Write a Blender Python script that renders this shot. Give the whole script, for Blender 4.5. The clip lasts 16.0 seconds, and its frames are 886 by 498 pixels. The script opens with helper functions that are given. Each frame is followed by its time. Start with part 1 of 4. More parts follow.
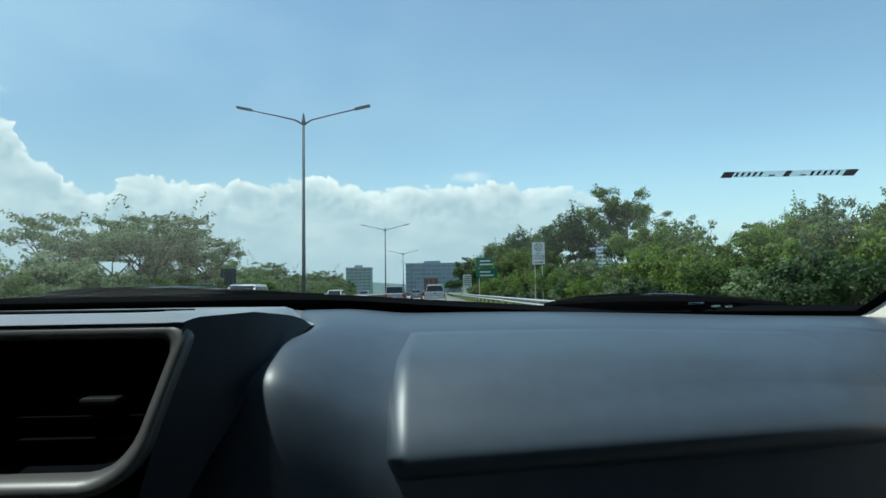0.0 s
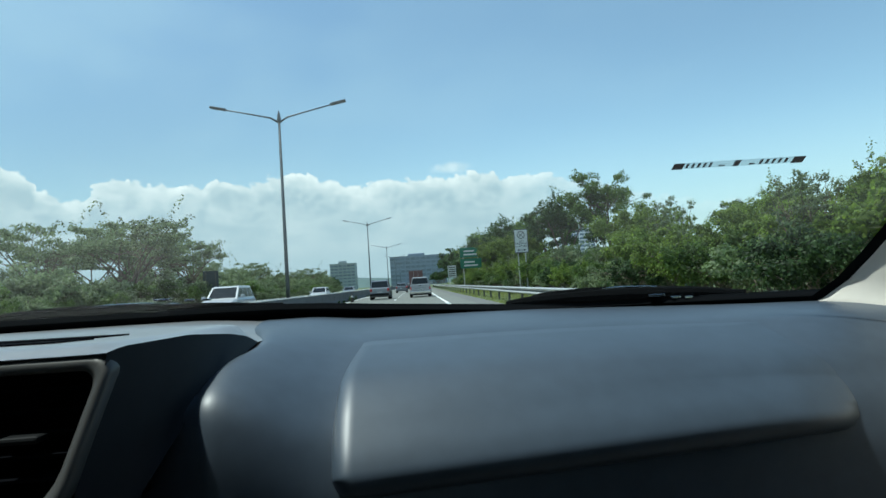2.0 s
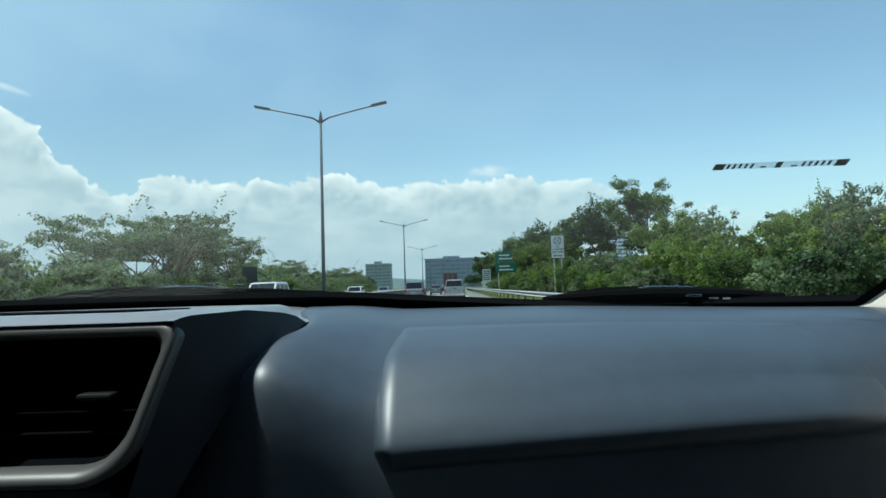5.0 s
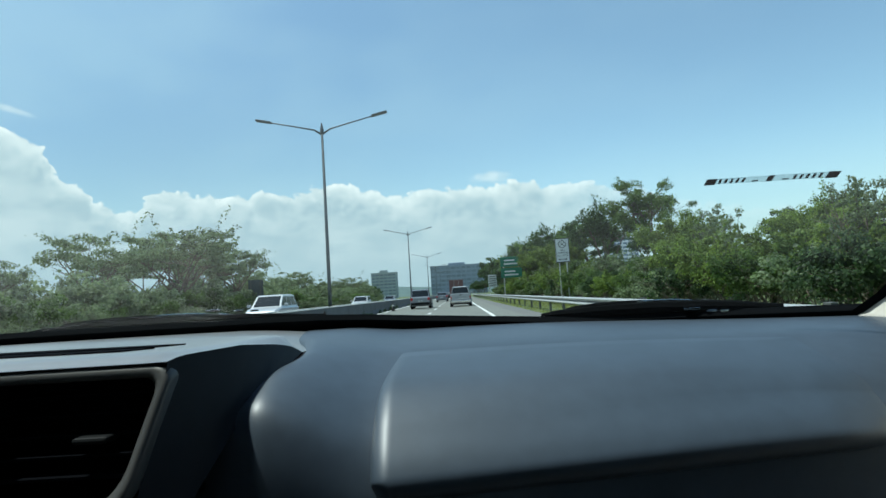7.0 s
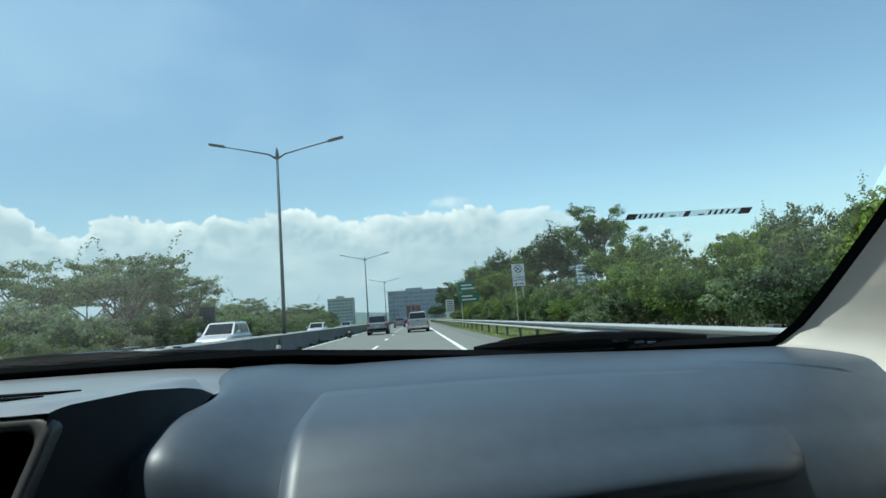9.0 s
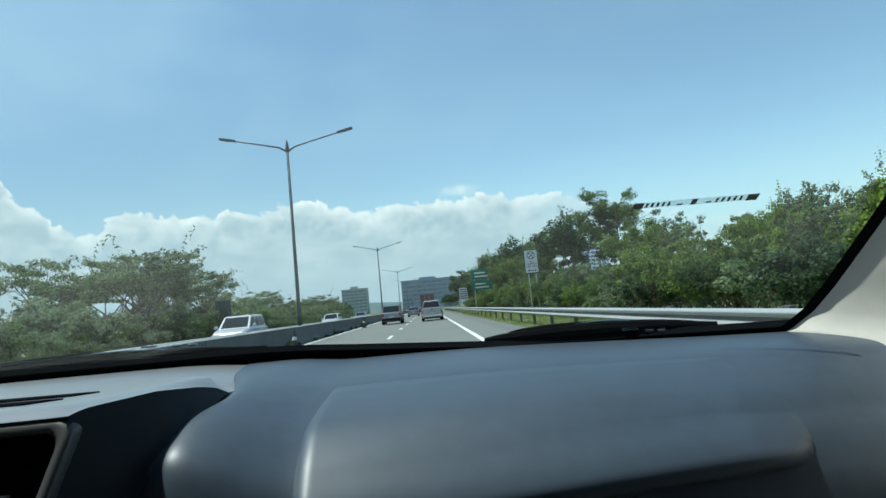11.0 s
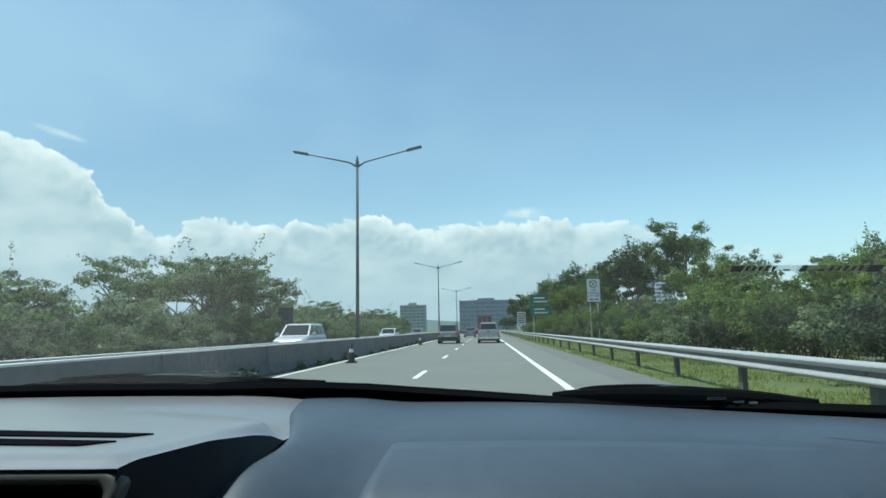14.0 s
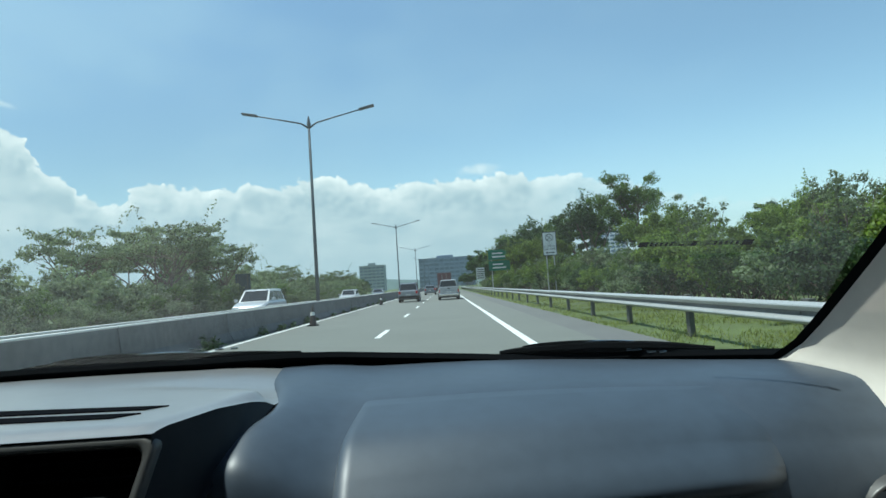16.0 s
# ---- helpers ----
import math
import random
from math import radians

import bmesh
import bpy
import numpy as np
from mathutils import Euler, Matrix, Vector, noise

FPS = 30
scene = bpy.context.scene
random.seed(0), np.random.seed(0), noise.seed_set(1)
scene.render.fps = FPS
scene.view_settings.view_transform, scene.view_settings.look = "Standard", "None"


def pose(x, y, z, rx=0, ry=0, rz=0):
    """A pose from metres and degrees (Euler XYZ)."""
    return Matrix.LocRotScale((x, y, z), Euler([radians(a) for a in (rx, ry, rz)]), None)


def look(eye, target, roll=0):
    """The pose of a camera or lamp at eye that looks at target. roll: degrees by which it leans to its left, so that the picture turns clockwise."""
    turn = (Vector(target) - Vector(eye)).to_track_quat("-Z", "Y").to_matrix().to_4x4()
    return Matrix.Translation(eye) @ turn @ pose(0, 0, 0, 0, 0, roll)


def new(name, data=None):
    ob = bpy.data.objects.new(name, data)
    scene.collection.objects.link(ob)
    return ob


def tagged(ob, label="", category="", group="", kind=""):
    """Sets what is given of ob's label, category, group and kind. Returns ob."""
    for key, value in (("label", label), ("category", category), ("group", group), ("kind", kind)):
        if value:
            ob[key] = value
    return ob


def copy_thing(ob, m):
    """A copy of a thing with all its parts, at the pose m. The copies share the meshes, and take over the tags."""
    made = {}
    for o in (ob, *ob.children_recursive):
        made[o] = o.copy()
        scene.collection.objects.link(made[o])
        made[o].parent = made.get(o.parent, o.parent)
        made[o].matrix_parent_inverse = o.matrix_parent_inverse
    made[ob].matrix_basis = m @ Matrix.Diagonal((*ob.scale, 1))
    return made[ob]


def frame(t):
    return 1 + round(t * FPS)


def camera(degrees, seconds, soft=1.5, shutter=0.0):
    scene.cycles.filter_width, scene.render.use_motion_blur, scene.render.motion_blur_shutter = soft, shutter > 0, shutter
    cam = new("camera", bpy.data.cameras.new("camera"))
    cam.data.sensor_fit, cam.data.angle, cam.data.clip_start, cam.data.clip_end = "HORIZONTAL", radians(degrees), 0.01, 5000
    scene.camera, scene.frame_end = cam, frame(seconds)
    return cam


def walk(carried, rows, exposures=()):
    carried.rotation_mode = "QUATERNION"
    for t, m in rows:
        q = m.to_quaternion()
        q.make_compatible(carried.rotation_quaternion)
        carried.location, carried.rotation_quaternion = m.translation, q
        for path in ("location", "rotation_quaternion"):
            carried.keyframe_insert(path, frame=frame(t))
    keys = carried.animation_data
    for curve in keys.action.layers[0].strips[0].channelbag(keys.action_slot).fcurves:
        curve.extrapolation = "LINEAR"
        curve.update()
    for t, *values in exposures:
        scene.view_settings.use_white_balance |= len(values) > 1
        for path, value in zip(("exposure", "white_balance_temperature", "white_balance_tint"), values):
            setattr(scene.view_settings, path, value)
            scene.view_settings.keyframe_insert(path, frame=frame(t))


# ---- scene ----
cam = camera(72.4, 16.0, soft=1.6)
PATH = [
    (0, (0.018, -0.029, 1.186), (0.059, 1.966, 1.325), -1.0),
    (0.5, (0.025, -0.03, 1.189), (0.068, 1.966, 1.316), -2.4),
    (1, (0.042, -0.023, 1.198), (0.137, 1.972, 1.294), -3.7),
    (1.5, (0.039, -0.018, 1.19), (0.122, 1.979, 1.265), -2.6),
    (2, (0.052, -0.019, 1.199), (0.146, 1.976, 1.308), -3.8),
    (2.5, (0.049, -0.032, 1.193), (0.088, 1.962, 1.342), -2.7),
    (3, (0.067, -0.036, 1.2), (0.11, 1.957, 1.358), -4.5),
    (3.5, (0.07, -0.031, 1.198), (0.121, 1.965, 1.309), -4.4),
    (4, (0.076, -0.036, 1.198), (0.125, 1.96, 1.326), -4.0),
    (4.5, (0.045, -0.039, 1.186), (0.026, 1.957, 1.31), -1.7),
    (7, (0.057, -0.043, 1.203), (0.02, 1.952, 1.351), -3.6),
    (7.5, (0.07, -0.047, 1.21), (0.061, 1.944, 1.401), -4.6),
    (8, (0.081, -0.041, 1.209), (0.098, 1.949, 1.408), -3.9),
    (8.5, (0.088, -0.036, 1.21), (0.198, 1.949, 1.434), -4.0),
    (11, (0.098, -0.041, 1.217), (0.163, 1.95, 1.403), -5.5),
    (11.5, (0.087, -0.046, 1.207), (0.098, 1.946, 1.384), -4.2),
    (12, (0.082, -0.044, 1.201), (0.07, 1.951, 1.347), -3.6),
    (12.5, (0.074, -0.037, 1.24), (0.051, 1.945, 1.512), -3.0),
    (13, (0.083, 0.02, 1.253), (0.021, 2.0, 1.524), -3.5),
    (13.5, (0.094, -0.006, 1.261), (-0.033, 1.965, 1.577), -2.7),
    (14, (0.087, -0.006, 1.25), (-0.045, 1.972, 1.514), -1.2),
    (14.5, (0.094, -0.031, 1.251), (-0.025, 1.95, 1.495), -1.9),
    (15, (0.08, -0.009, 1.239), (-0.007, 1.98, 1.43), -0.4),
    (15.5, (0.076, -0.027, 1.235), (0.066, 1.968, 1.373), 0.1),
    (16, (0.096, -0.116, 1.27), (0.096, 1.881, 1.391), -3.8),
]
walk(cam, [(t, look(e, g, r)) for t, e, g, r in PATH], [(0, 0.36, 5950, 2), (16, 0.36, 5950, 2)])

# ---- world, sun, exposure ----
SUN_AZ, SUN_EL = -86.0, 66.0          # degrees clockwise from straight ahead, degrees up
world = bpy.data.worlds.new("sky")
scene.world = world
world.use_nodes = True


def build_sky():
    nt = world.node_tree
    nt.nodes.clear()
    N, Lk = nt.nodes.new, nt.links.new

    def math_node(op, a, b=None, clamp=False):
        n = N("ShaderNodeMath")
        n.operation, n.use_clamp = op, clamp
        for i, v in enumerate((a, b)):
            if v is None:
                continue
            if isinstance(v, (int, float)):
                n.inputs[i].default_value = v
            else:
                Lk(v, n.inputs[i])
        return n.outputs[0]

    def noise_node(vec, scale, detail, rough=0.55):
        n = N("ShaderNodeTexNoise")
        n.inputs["Scale"].default_value, n.inputs["Detail"].default_value = scale, detail
        n.inputs["Roughness"].default_value = rough
        Lk(vec, n.inputs["Vector"])
        return n.outputs["Fac"]

    def smooth(v, lo, hi, to0=0.0, to1=1.0):
        n = N("ShaderNodeMapRange")
        n.interpolation_type = "SMOOTHSTEP"
        Lk(v, n.inputs["Value"])
        for k, x in (("From Min", lo), ("From Max", hi), ("To Min", to0), ("To Max", to1)):
            n.inputs[k].default_value = x
        return n.outputs[0]

    def mix(f, a, b):
        n = N("ShaderNodeMix")
        n.data_type = "RGBA"
        for k, v in ((0, f), (6, a), (7, b)):
            if isinstance(v, (tuple, float, int)):
                n.inputs[k].default_value = v
            else:
                Lk(v, n.inputs[k])
        return n.outputs[2]

    sky = N("ShaderNodeTexSky")
    sky.sky_type = "NISHITA"
    sky.sun_disc = False
    sky.sun_elevation, sky.sun_rotation = radians(SUN_EL), radians(SUN_AZ)
    sky.air_density, sky.dust_density, sky.ozone_density = 1.0, 0.25, 1.6
    vec = N("ShaderNodeTexCoord").outputs["Generated"]
    sep = N("ShaderNodeSeparateXYZ")
    Lk(vec, sep.inputs[0])
    x, y, z = sep.outputs
    az = math_node("ARCTAN2", x, y)                      # radians, clockwise from ahead
    el = math_node("ARCSINE", z)
    # height of the cumulus bank against the azimuth
    curve = N("ShaderNodeFloatCurve")
    pts = ((0, 0.25), (0.08, 0.24), (0.1444, 0.2724), (0.1638, 0.2661), (0.1846, 0.2512), (0.1984, 0.239), (0.2041, 0.207), (0.2144, 0.1912), (0.2242, 0.182), (0.2314, 0.158), (0.2408, 0.153), (0.2568, 0.1546), (0.2644, 0.168), (0.2801, 0.1795), (0.3084, 0.1745), (0.3278, 0.169), (0.3454, 0.1752), (0.3633, 0.1731), (0.4026, 0.189), (0.4167, 0.184), (0.4378, 0.172), (0.4702, 0.167), (0.5229, 0.1685), (0.5628, 0.17), (0.6137, 0.16), (0.6885, 0.12), (0.8142, 0.08), (0.9398, 0.09), (1, 0.1))
    c = curve.mapping.curves[0]
    c.points[0].location, c.points[1].location = pts[0], pts[-1]
    for p in pts[1:-1]:
        c.points.new(*p)
    curve.mapping.update()
    bulge = math_node("MULTIPLY", math_node("SUBTRACT", noise_node(vec, 30.0, 4.0, 0.5), 0.5), 0.05)
    Lk(math_node("MULTIPLY_ADD", math_node("ADD", az, bulge), 0.5), curve.inputs["Value"])
    curve.inputs["Value"].links[0].from_node.inputs[2].default_value = 0.5
    top = curve.outputs[0]
    puff = noise_node(vec, 21.0, 9.0, 0.60)

    def lobes(v, scale, soft):
        n = N("ShaderNodeTexVoronoi")
        n.feature = "SMOOTH_F1"
        n.inputs["Scale"].default_value, n.inputs["Smoothness"].default_value = scale, soft
        Lk(v, n.inputs["Vector"])
        return n.outputs["Distance"]

    def billow(v):
        """Heaped rounded lobes at three sizes."""
        a = math_node("MULTIPLY", math_node("SUBTRACT", 0.50, lobes(v, 17.0, 0.35)), 0.020)
        b = math_node("MULTIPLY", math_node("SUBTRACT", 0.50, lobes(v, 41.0, 0.30)), 0.016)
        c = math_node("MULTIPLY", math_node("SUBTRACT", 0.50, lobes(v, 96.0, 0.25)), 0.008)
        return math_node("ADD", math_node("ADD", a, b), c)

    def moved(dx, dy, dz):
        n = N("ShaderNodeVectorMath")
        n.operation = "ADD"
        Lk(warped.outputs[0], n.inputs[0])
        n.inputs[1].default_value = (dx, dy, dz)
        return n.outputs[0]

    wob = N("ShaderNodeTexNoise")
    wob.inputs["Scale"].default_value, wob.inputs["Detail"].default_value = 30.0, 5.0
    Lk(vec, wob.inputs["Vector"])
    cen = N("ShaderNodeVectorMath")
    cen.operation = "MULTIPLY_ADD"
    Lk(wob.outputs["Color"], cen.inputs[0])
    cen.inputs[1].default_value, cen.inputs[2].default_value = (0.026,) * 3, (-0.013,) * 3
    warped = N("ShaderNodeVectorMath")
    warped.operation = "ADD"
    Lk(vec, warped.inputs[0])
    Lk(cen.outputs[0], warped.inputs[1])
    heap = billow(warped.outputs[0])
    fray = math_node("MULTIPLY", math_node("SUBTRACT", noise_node(vec, 120.0, 5.0, 0.60), 0.5), 0.006)
    edge = math_node("ADD", math_node("SUBTRACT", math_node("ADD", top, 0.002), el), math_node("ADD", heap, fray))
    bank = smooth(edge, 0.0, 0.0045)
    right = smooth(az, 0.10, 0.45, 1.0, 0.2)            # the bank thins out on one side
    bank = math_node("MULTIPLY", bank, right)
    # one small torn cloud above the bank
    du, dv = math_node("MULTIPLY", math_node("SUBTRACT", az, 0.064), 38.0), math_node("MULTIPLY", math_node("SUBTRACT", el, 0.187), 105.0)
    off = math_node("SQRT", math_node("ADD", math_node("MULTIPLY", du, du), math_node("MULTIPLY", dv, dv)))
    scrap = smooth(math_node("ADD", off, math_node("MULTIPLY", math_node("SUBTRACT", puff, 0.5), 3.5)), 0.2, 1.3, 0.55, 0.0)
    bank = math_node("MAXIMUM", bank, scrap)
    # and a thin slanting streak
    su, sv = math_node("SUBTRACT", az, -0.643), math_node("SUBTRACT", el, 0.283)
    p = math_node("MULTIPLY", math_node("SUBTRACT", su, math_node("MULTIPLY", sv, 0.22)), 26.0)
    q = math_node("MULTIPLY", math_node("ADD", sv, math_node("MULTIPLY", su, 0.22)), 190.0)
    off2 = math_node("SQRT", math_node("ADD", math_node("MULTIPLY", p, p), math_node("MULTIPLY", q, q)))
    streak = smooth(math_node("ADD", off2, math_node("MULTIPLY", math_node("SUBTRACT", puff, 0.5), 1.5)), 0.2, 1.2, 0.45, 0.0)
    bank = math_node("MAXIMUM", bank, streak)
    # brightness of the bank: a lit rim, greyer folds below
    flat = N("ShaderNodeMapping")
    flat.inputs["Scale"].default_value = (1.0, 1.0, 2.2)
    Lk(vec, flat.inputs["Vector"])
    fold = noise_node(flat.outputs[0], 11.0, 8.0, 0.60)
    relief = math_node("MULTIPLY", math_node("MULTIPLY", math_node("SUBTRACT", heap, billow(moved(-0.0065, 0.0, 0.0085))), 30.0), smooth(edge, 0.004, 0.075, 1.0, 0.12))
    rim = smooth(edge, 0.0, 0.032, 1.0, 0.0)
    depth = smooth(el, 0.02, 0.14, 0.2, 1.0)           # folds fade into the haze lower down
    body = math_node("MULTIPLY", math_node("ADD", math_node("MULTIPLY", smooth(fold, 0.34, 0.70), 0.34), relief), depth)
    lit = math_node("ADD", math_node("MULTIPLY", rim, 0.58), math_node("ADD", body, 0.0), True)
    cloud = mix(lit, (0.46, 0.58, 0.62, 1), (0.93, 0.96, 0.92, 1))
    # clear sky with haze and thin veils
    base = N("ShaderNodeVectorMath")
    base.operation = "MULTIPLY"
    Lk(sky.outputs[0], base.inputs[0])
    base.inputs[1].default_value = (SKY * 1.03, SKY * 1.03, SKY * 0.885)
    haze = math_node("MULTIPLY", smooth(el, 0.0, 0.24, 1.0, 0.0), smooth(az, -0.5, 0.25, 0.30, 0.66))
    low_dim = N("ShaderNodeVectorMath")
    low_dim.operation = "SCALE"
    Lk(base.outputs[0], low_dim.inputs[0])
    Lk(math_node("SUBTRACT", 1.0, math_node("MULTIPLY", smooth(el, 0.12, 0.55, 0.28, 0.0), smooth(az, -0.55, 0.35, 1.0, 0.0))), low_dim.inputs["Scale"])
    clear = mix(haze, low_dim.outputs[0], (0.50, 0.655, 0.715, 1))
    scaled = N("ShaderNodeMapping")
    scaled.inputs["Scale"].default_value = (1.0, 1.0, 2.2)
    Lk(vec, scaled.inputs["Vector"])
    veil = noise_node(scaled.outputs[0], 2.6, 5.0, 0.5)
    leftish = smooth(az, -0.75, 0.35, 1.0, 0.25)
    veil = math_node("MULTIPLY", math_node("MULTIPLY", smooth(veil, 0.40, 0.66), leftish), 0.40)
    clear = mix(veil, clear, (0.50, 0.68, 0.77, 1))
    out = mix(bank, clear, cloud)
    bg, w = N("ShaderNodeBackground"), N("ShaderNodeOutputWorld")
    Lk(out, bg.inputs["Color"])
    bg.inputs["Strength"].default_value = 1.0
    Lk(bg.outputs[0], w.inputs["Surface"])


SKY = 0.166
build_sky()
sun = new("sun", bpy.data.lights.new("sun", "SUN"))
sun.data.energy, sun.data.angle, sun.data.color = 4.4, radians(1.0), (1.0, 0.95, 0.86)
_a, _e = radians(SUN_AZ), radians(SUN_EL)
SUN_WAY = Vector((math.sin(_a) * math.cos(_e), math.cos(_a) * math.cos(_e), math.sin(_e)))
sun.matrix_world = look(SUN_WAY * 60, (0, 0, 0))


# ---- materials ----
def material(name, color, rough=0.6, metal=0.0, vary=0.25, scale=3.0, bump=0.0, bump_scale=60.0, spec=0.5, each=0.0, island=0.0, coat=0.0, coords="Object", dark=None, fine=9.0):
    m = bpy.data.materials.new(name)
    m.use_nodes = True
    nt = m.node_tree
    N, Lk = nt.nodes.new, nt.links.new
    b = nt.nodes["Principled BSDF"]
    b.inputs["Roughness"].default_value, b.inputs["Metallic"].default_value = rough, metal
    b.inputs["Specular IOR Level"].default_value = spec
    b.inputs["Coat Weight"].default_value = coat
    tc = N("ShaderNodeTexCoord")
    vec = tc.outputs[coords]
    n1, n2 = N("ShaderNodeTexNoise"), N("ShaderNodeTexNoise")
    for n, s, d in ((n1, scale, 4.0), (n2, scale * fine, 3.0)):
        n.inputs["Scale"].default_value, n.inputs["Detail"].default_value = s, d
        Lk(vec, n.inputs["Vector"])
    add = N("ShaderNodeMath")
    add.operation = "ADD"
    Lk(n1.outputs["Fac"], add.inputs[0])
    Lk(n2.outputs["Fac"], add.inputs[1])
    last = add.outputs[0]
    for amount, kind in ((each, "object"), (island, "island")):
        if amount:
            src = N("ShaderNodeObjectInfo").outputs["Random"] if kind == "object" else N("ShaderNodeNewGeometry").outputs["Random Per Island"]
            mm = N("ShaderNodeMath")
            mm.operation = "MULTIPLY_ADD"
            Lk(src, mm.inputs[0])
            mm.inputs[1].default_value, mm.inputs[2].default_value = amount, -amount / 2
            a2 = N("ShaderNodeMath")
            a2.operation = "ADD"
            Lk(last, a2.inputs[0])
            Lk(mm.outputs[0], a2.inputs[1])
            last = a2.outputs[0]
    ramp = N("ShaderNodeMapRange")
    for k, v in (("From Min", 0.5), ("From Max", 1.5)):
        ramp.inputs[k].default_value = v
    Lk(last, ramp.inputs["Value"])
    mix = N("ShaderNodeMix")
    mix.data_type = "RGBA"
    lo = dark or tuple(c * (1 - vary) for c in color)
    hi = tuple(min(1.0, c * (1 + vary)) for c in color)
    mix.inputs[6].default_value, mix.inputs[7].default_value = (*lo, 1), (*hi, 1)
    Lk(ramp.outputs[0], mix.inputs[0])
    Lk(mix.outputs[2], b.inputs["Base Color"])
    if bump:
        nb, bp = N("ShaderNodeTexNoise"), N("ShaderNodeBump")
        nb.inputs["Scale"].default_value, nb.inputs["Detail"].default_value = bump_scale, 4.0
        Lk(vec, nb.inputs["Vector"])
        bp.inputs["Strength"].default_value = bump
        bp.inputs["Distance"].default_value = 0.3 / bump_scale
        Lk(nb.outputs["Fac"], bp.inputs["Height"])
        Lk(bp.outputs[0], b.inputs["Normal"])
    return m


def leaf_material(name, color, vary=0.6):
    m = material(name, color, rough=0.5, vary=vary, scale=0.8, island=0.9, each=0.3, spec=0.25)
    nt = m.node_tree
    N, Lk = nt.nodes.new, nt.links.new
    b = nt.nodes["Principled BSDF"]
    t, s = N("ShaderNodeBsdfTranslucent"), N("ShaderNodeMixShader")
    src = b.inputs["Base Color"].links[0].from_socket
    hs = N("ShaderNodeHueSaturation")
    hs.inputs["Saturation"].default_value, hs.inputs["Value"].default_value = 1.15, 1.8
    Lk(src, hs.inputs["Color"])
    Lk(hs.outputs[0], t.inputs["Color"])
    s.inputs[0].default_value = 0.45
    Lk(b.outputs[0], s.inputs[1])
    Lk(t.outputs[0], s.inputs[2])
    Lk(s.outputs[0], nt.nodes["Material Output"].inputs["Surface"])
    return m


def pane_material(name, tint, dust_glare=0.0):
    """A thin clear pane: see-through, with a mirror sheen that grows at flat angles."""
    m = bpy.data.materials.new(name)
    m.use_nodes = True
    nt = m.node_tree
    nt.nodes.clear()
    N, Lk = nt.nodes.new, nt.links.new
    tr, gl, mx, fr, out = (N("ShaderNodeBsdfTransparent"), N("ShaderNodeBsdfGlossy"), N("ShaderNodeMixShader"), N("ShaderNodeFresnel"), N("ShaderNodeOutputMaterial"))
    tr.inputs[0].default_value = (*tint, 1)
    gl.inputs["Roughness"].default_value = 0.02
    fr.inputs["IOR"].default_value = 1.09
    Lk(fr.outputs[0], mx.inputs[0])
    Lk(tr.outputs[0], mx.inputs[1])
    Lk(gl.outputs[0], mx.inputs[2])
    # dust film that also stands in for haze and glare over the view
    if dust_glare:
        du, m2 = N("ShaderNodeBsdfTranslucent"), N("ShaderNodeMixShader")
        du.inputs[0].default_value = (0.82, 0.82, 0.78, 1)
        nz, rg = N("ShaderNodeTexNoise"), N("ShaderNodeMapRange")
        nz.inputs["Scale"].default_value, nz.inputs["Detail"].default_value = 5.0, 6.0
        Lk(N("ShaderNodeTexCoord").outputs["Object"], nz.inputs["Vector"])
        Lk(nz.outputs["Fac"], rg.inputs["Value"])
        for k, v in (("From Min", 0.3), ("From Max", 0.7), ("To Min", dust_glare * 0.8), ("To Max", dust_glare * 1.2)):
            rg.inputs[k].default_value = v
        # thinned out along the foot, so the wipers behind it stay black
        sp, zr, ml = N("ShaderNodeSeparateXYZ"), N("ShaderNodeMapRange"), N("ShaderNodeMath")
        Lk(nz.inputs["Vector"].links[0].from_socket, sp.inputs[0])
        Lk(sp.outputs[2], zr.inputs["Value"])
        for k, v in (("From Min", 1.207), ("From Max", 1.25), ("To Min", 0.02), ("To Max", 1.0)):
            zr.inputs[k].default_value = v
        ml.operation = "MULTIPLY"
        # glare on the left put in as a thicker film there
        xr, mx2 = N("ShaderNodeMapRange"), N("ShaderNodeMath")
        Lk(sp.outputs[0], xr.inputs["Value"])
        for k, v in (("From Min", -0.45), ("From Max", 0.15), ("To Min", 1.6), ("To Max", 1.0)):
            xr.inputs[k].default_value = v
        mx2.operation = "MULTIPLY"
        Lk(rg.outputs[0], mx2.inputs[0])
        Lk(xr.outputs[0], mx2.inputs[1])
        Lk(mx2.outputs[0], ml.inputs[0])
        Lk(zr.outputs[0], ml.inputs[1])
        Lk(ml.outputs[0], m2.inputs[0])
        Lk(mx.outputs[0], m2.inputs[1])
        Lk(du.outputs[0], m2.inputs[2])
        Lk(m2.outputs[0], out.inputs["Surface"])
    else:
        Lk(mx.outputs[0], out.inputs["Surface"])
    return m


M = {}
M["grass"] = material("grass_ground", (0.10, 0.13, 0.045), 0.9, vary=0.5, scale=0.25, bump=0.6, bump_scale=8)
M["asphalt"] = material("asphalt", (0.172, 0.178, 0.155), 0.85, vary=0.14, scale=0.35, bump=0.35, bump_scale=90, fine=40)
M["shoulder"] = material("shoulder_asphalt", (0.15, 0.15, 0.14), 0.88, vary=0.2, scale=0.3, bump=0.4, bump_scale=70, fine=30)
M["paint"] = material("road_paint", (0.78, 0.78, 0.74), 0.6, vary=0.12, scale=2.0)
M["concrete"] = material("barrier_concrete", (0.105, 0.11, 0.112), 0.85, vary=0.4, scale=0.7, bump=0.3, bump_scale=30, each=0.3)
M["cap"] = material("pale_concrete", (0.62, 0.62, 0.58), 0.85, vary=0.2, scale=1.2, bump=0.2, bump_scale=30)
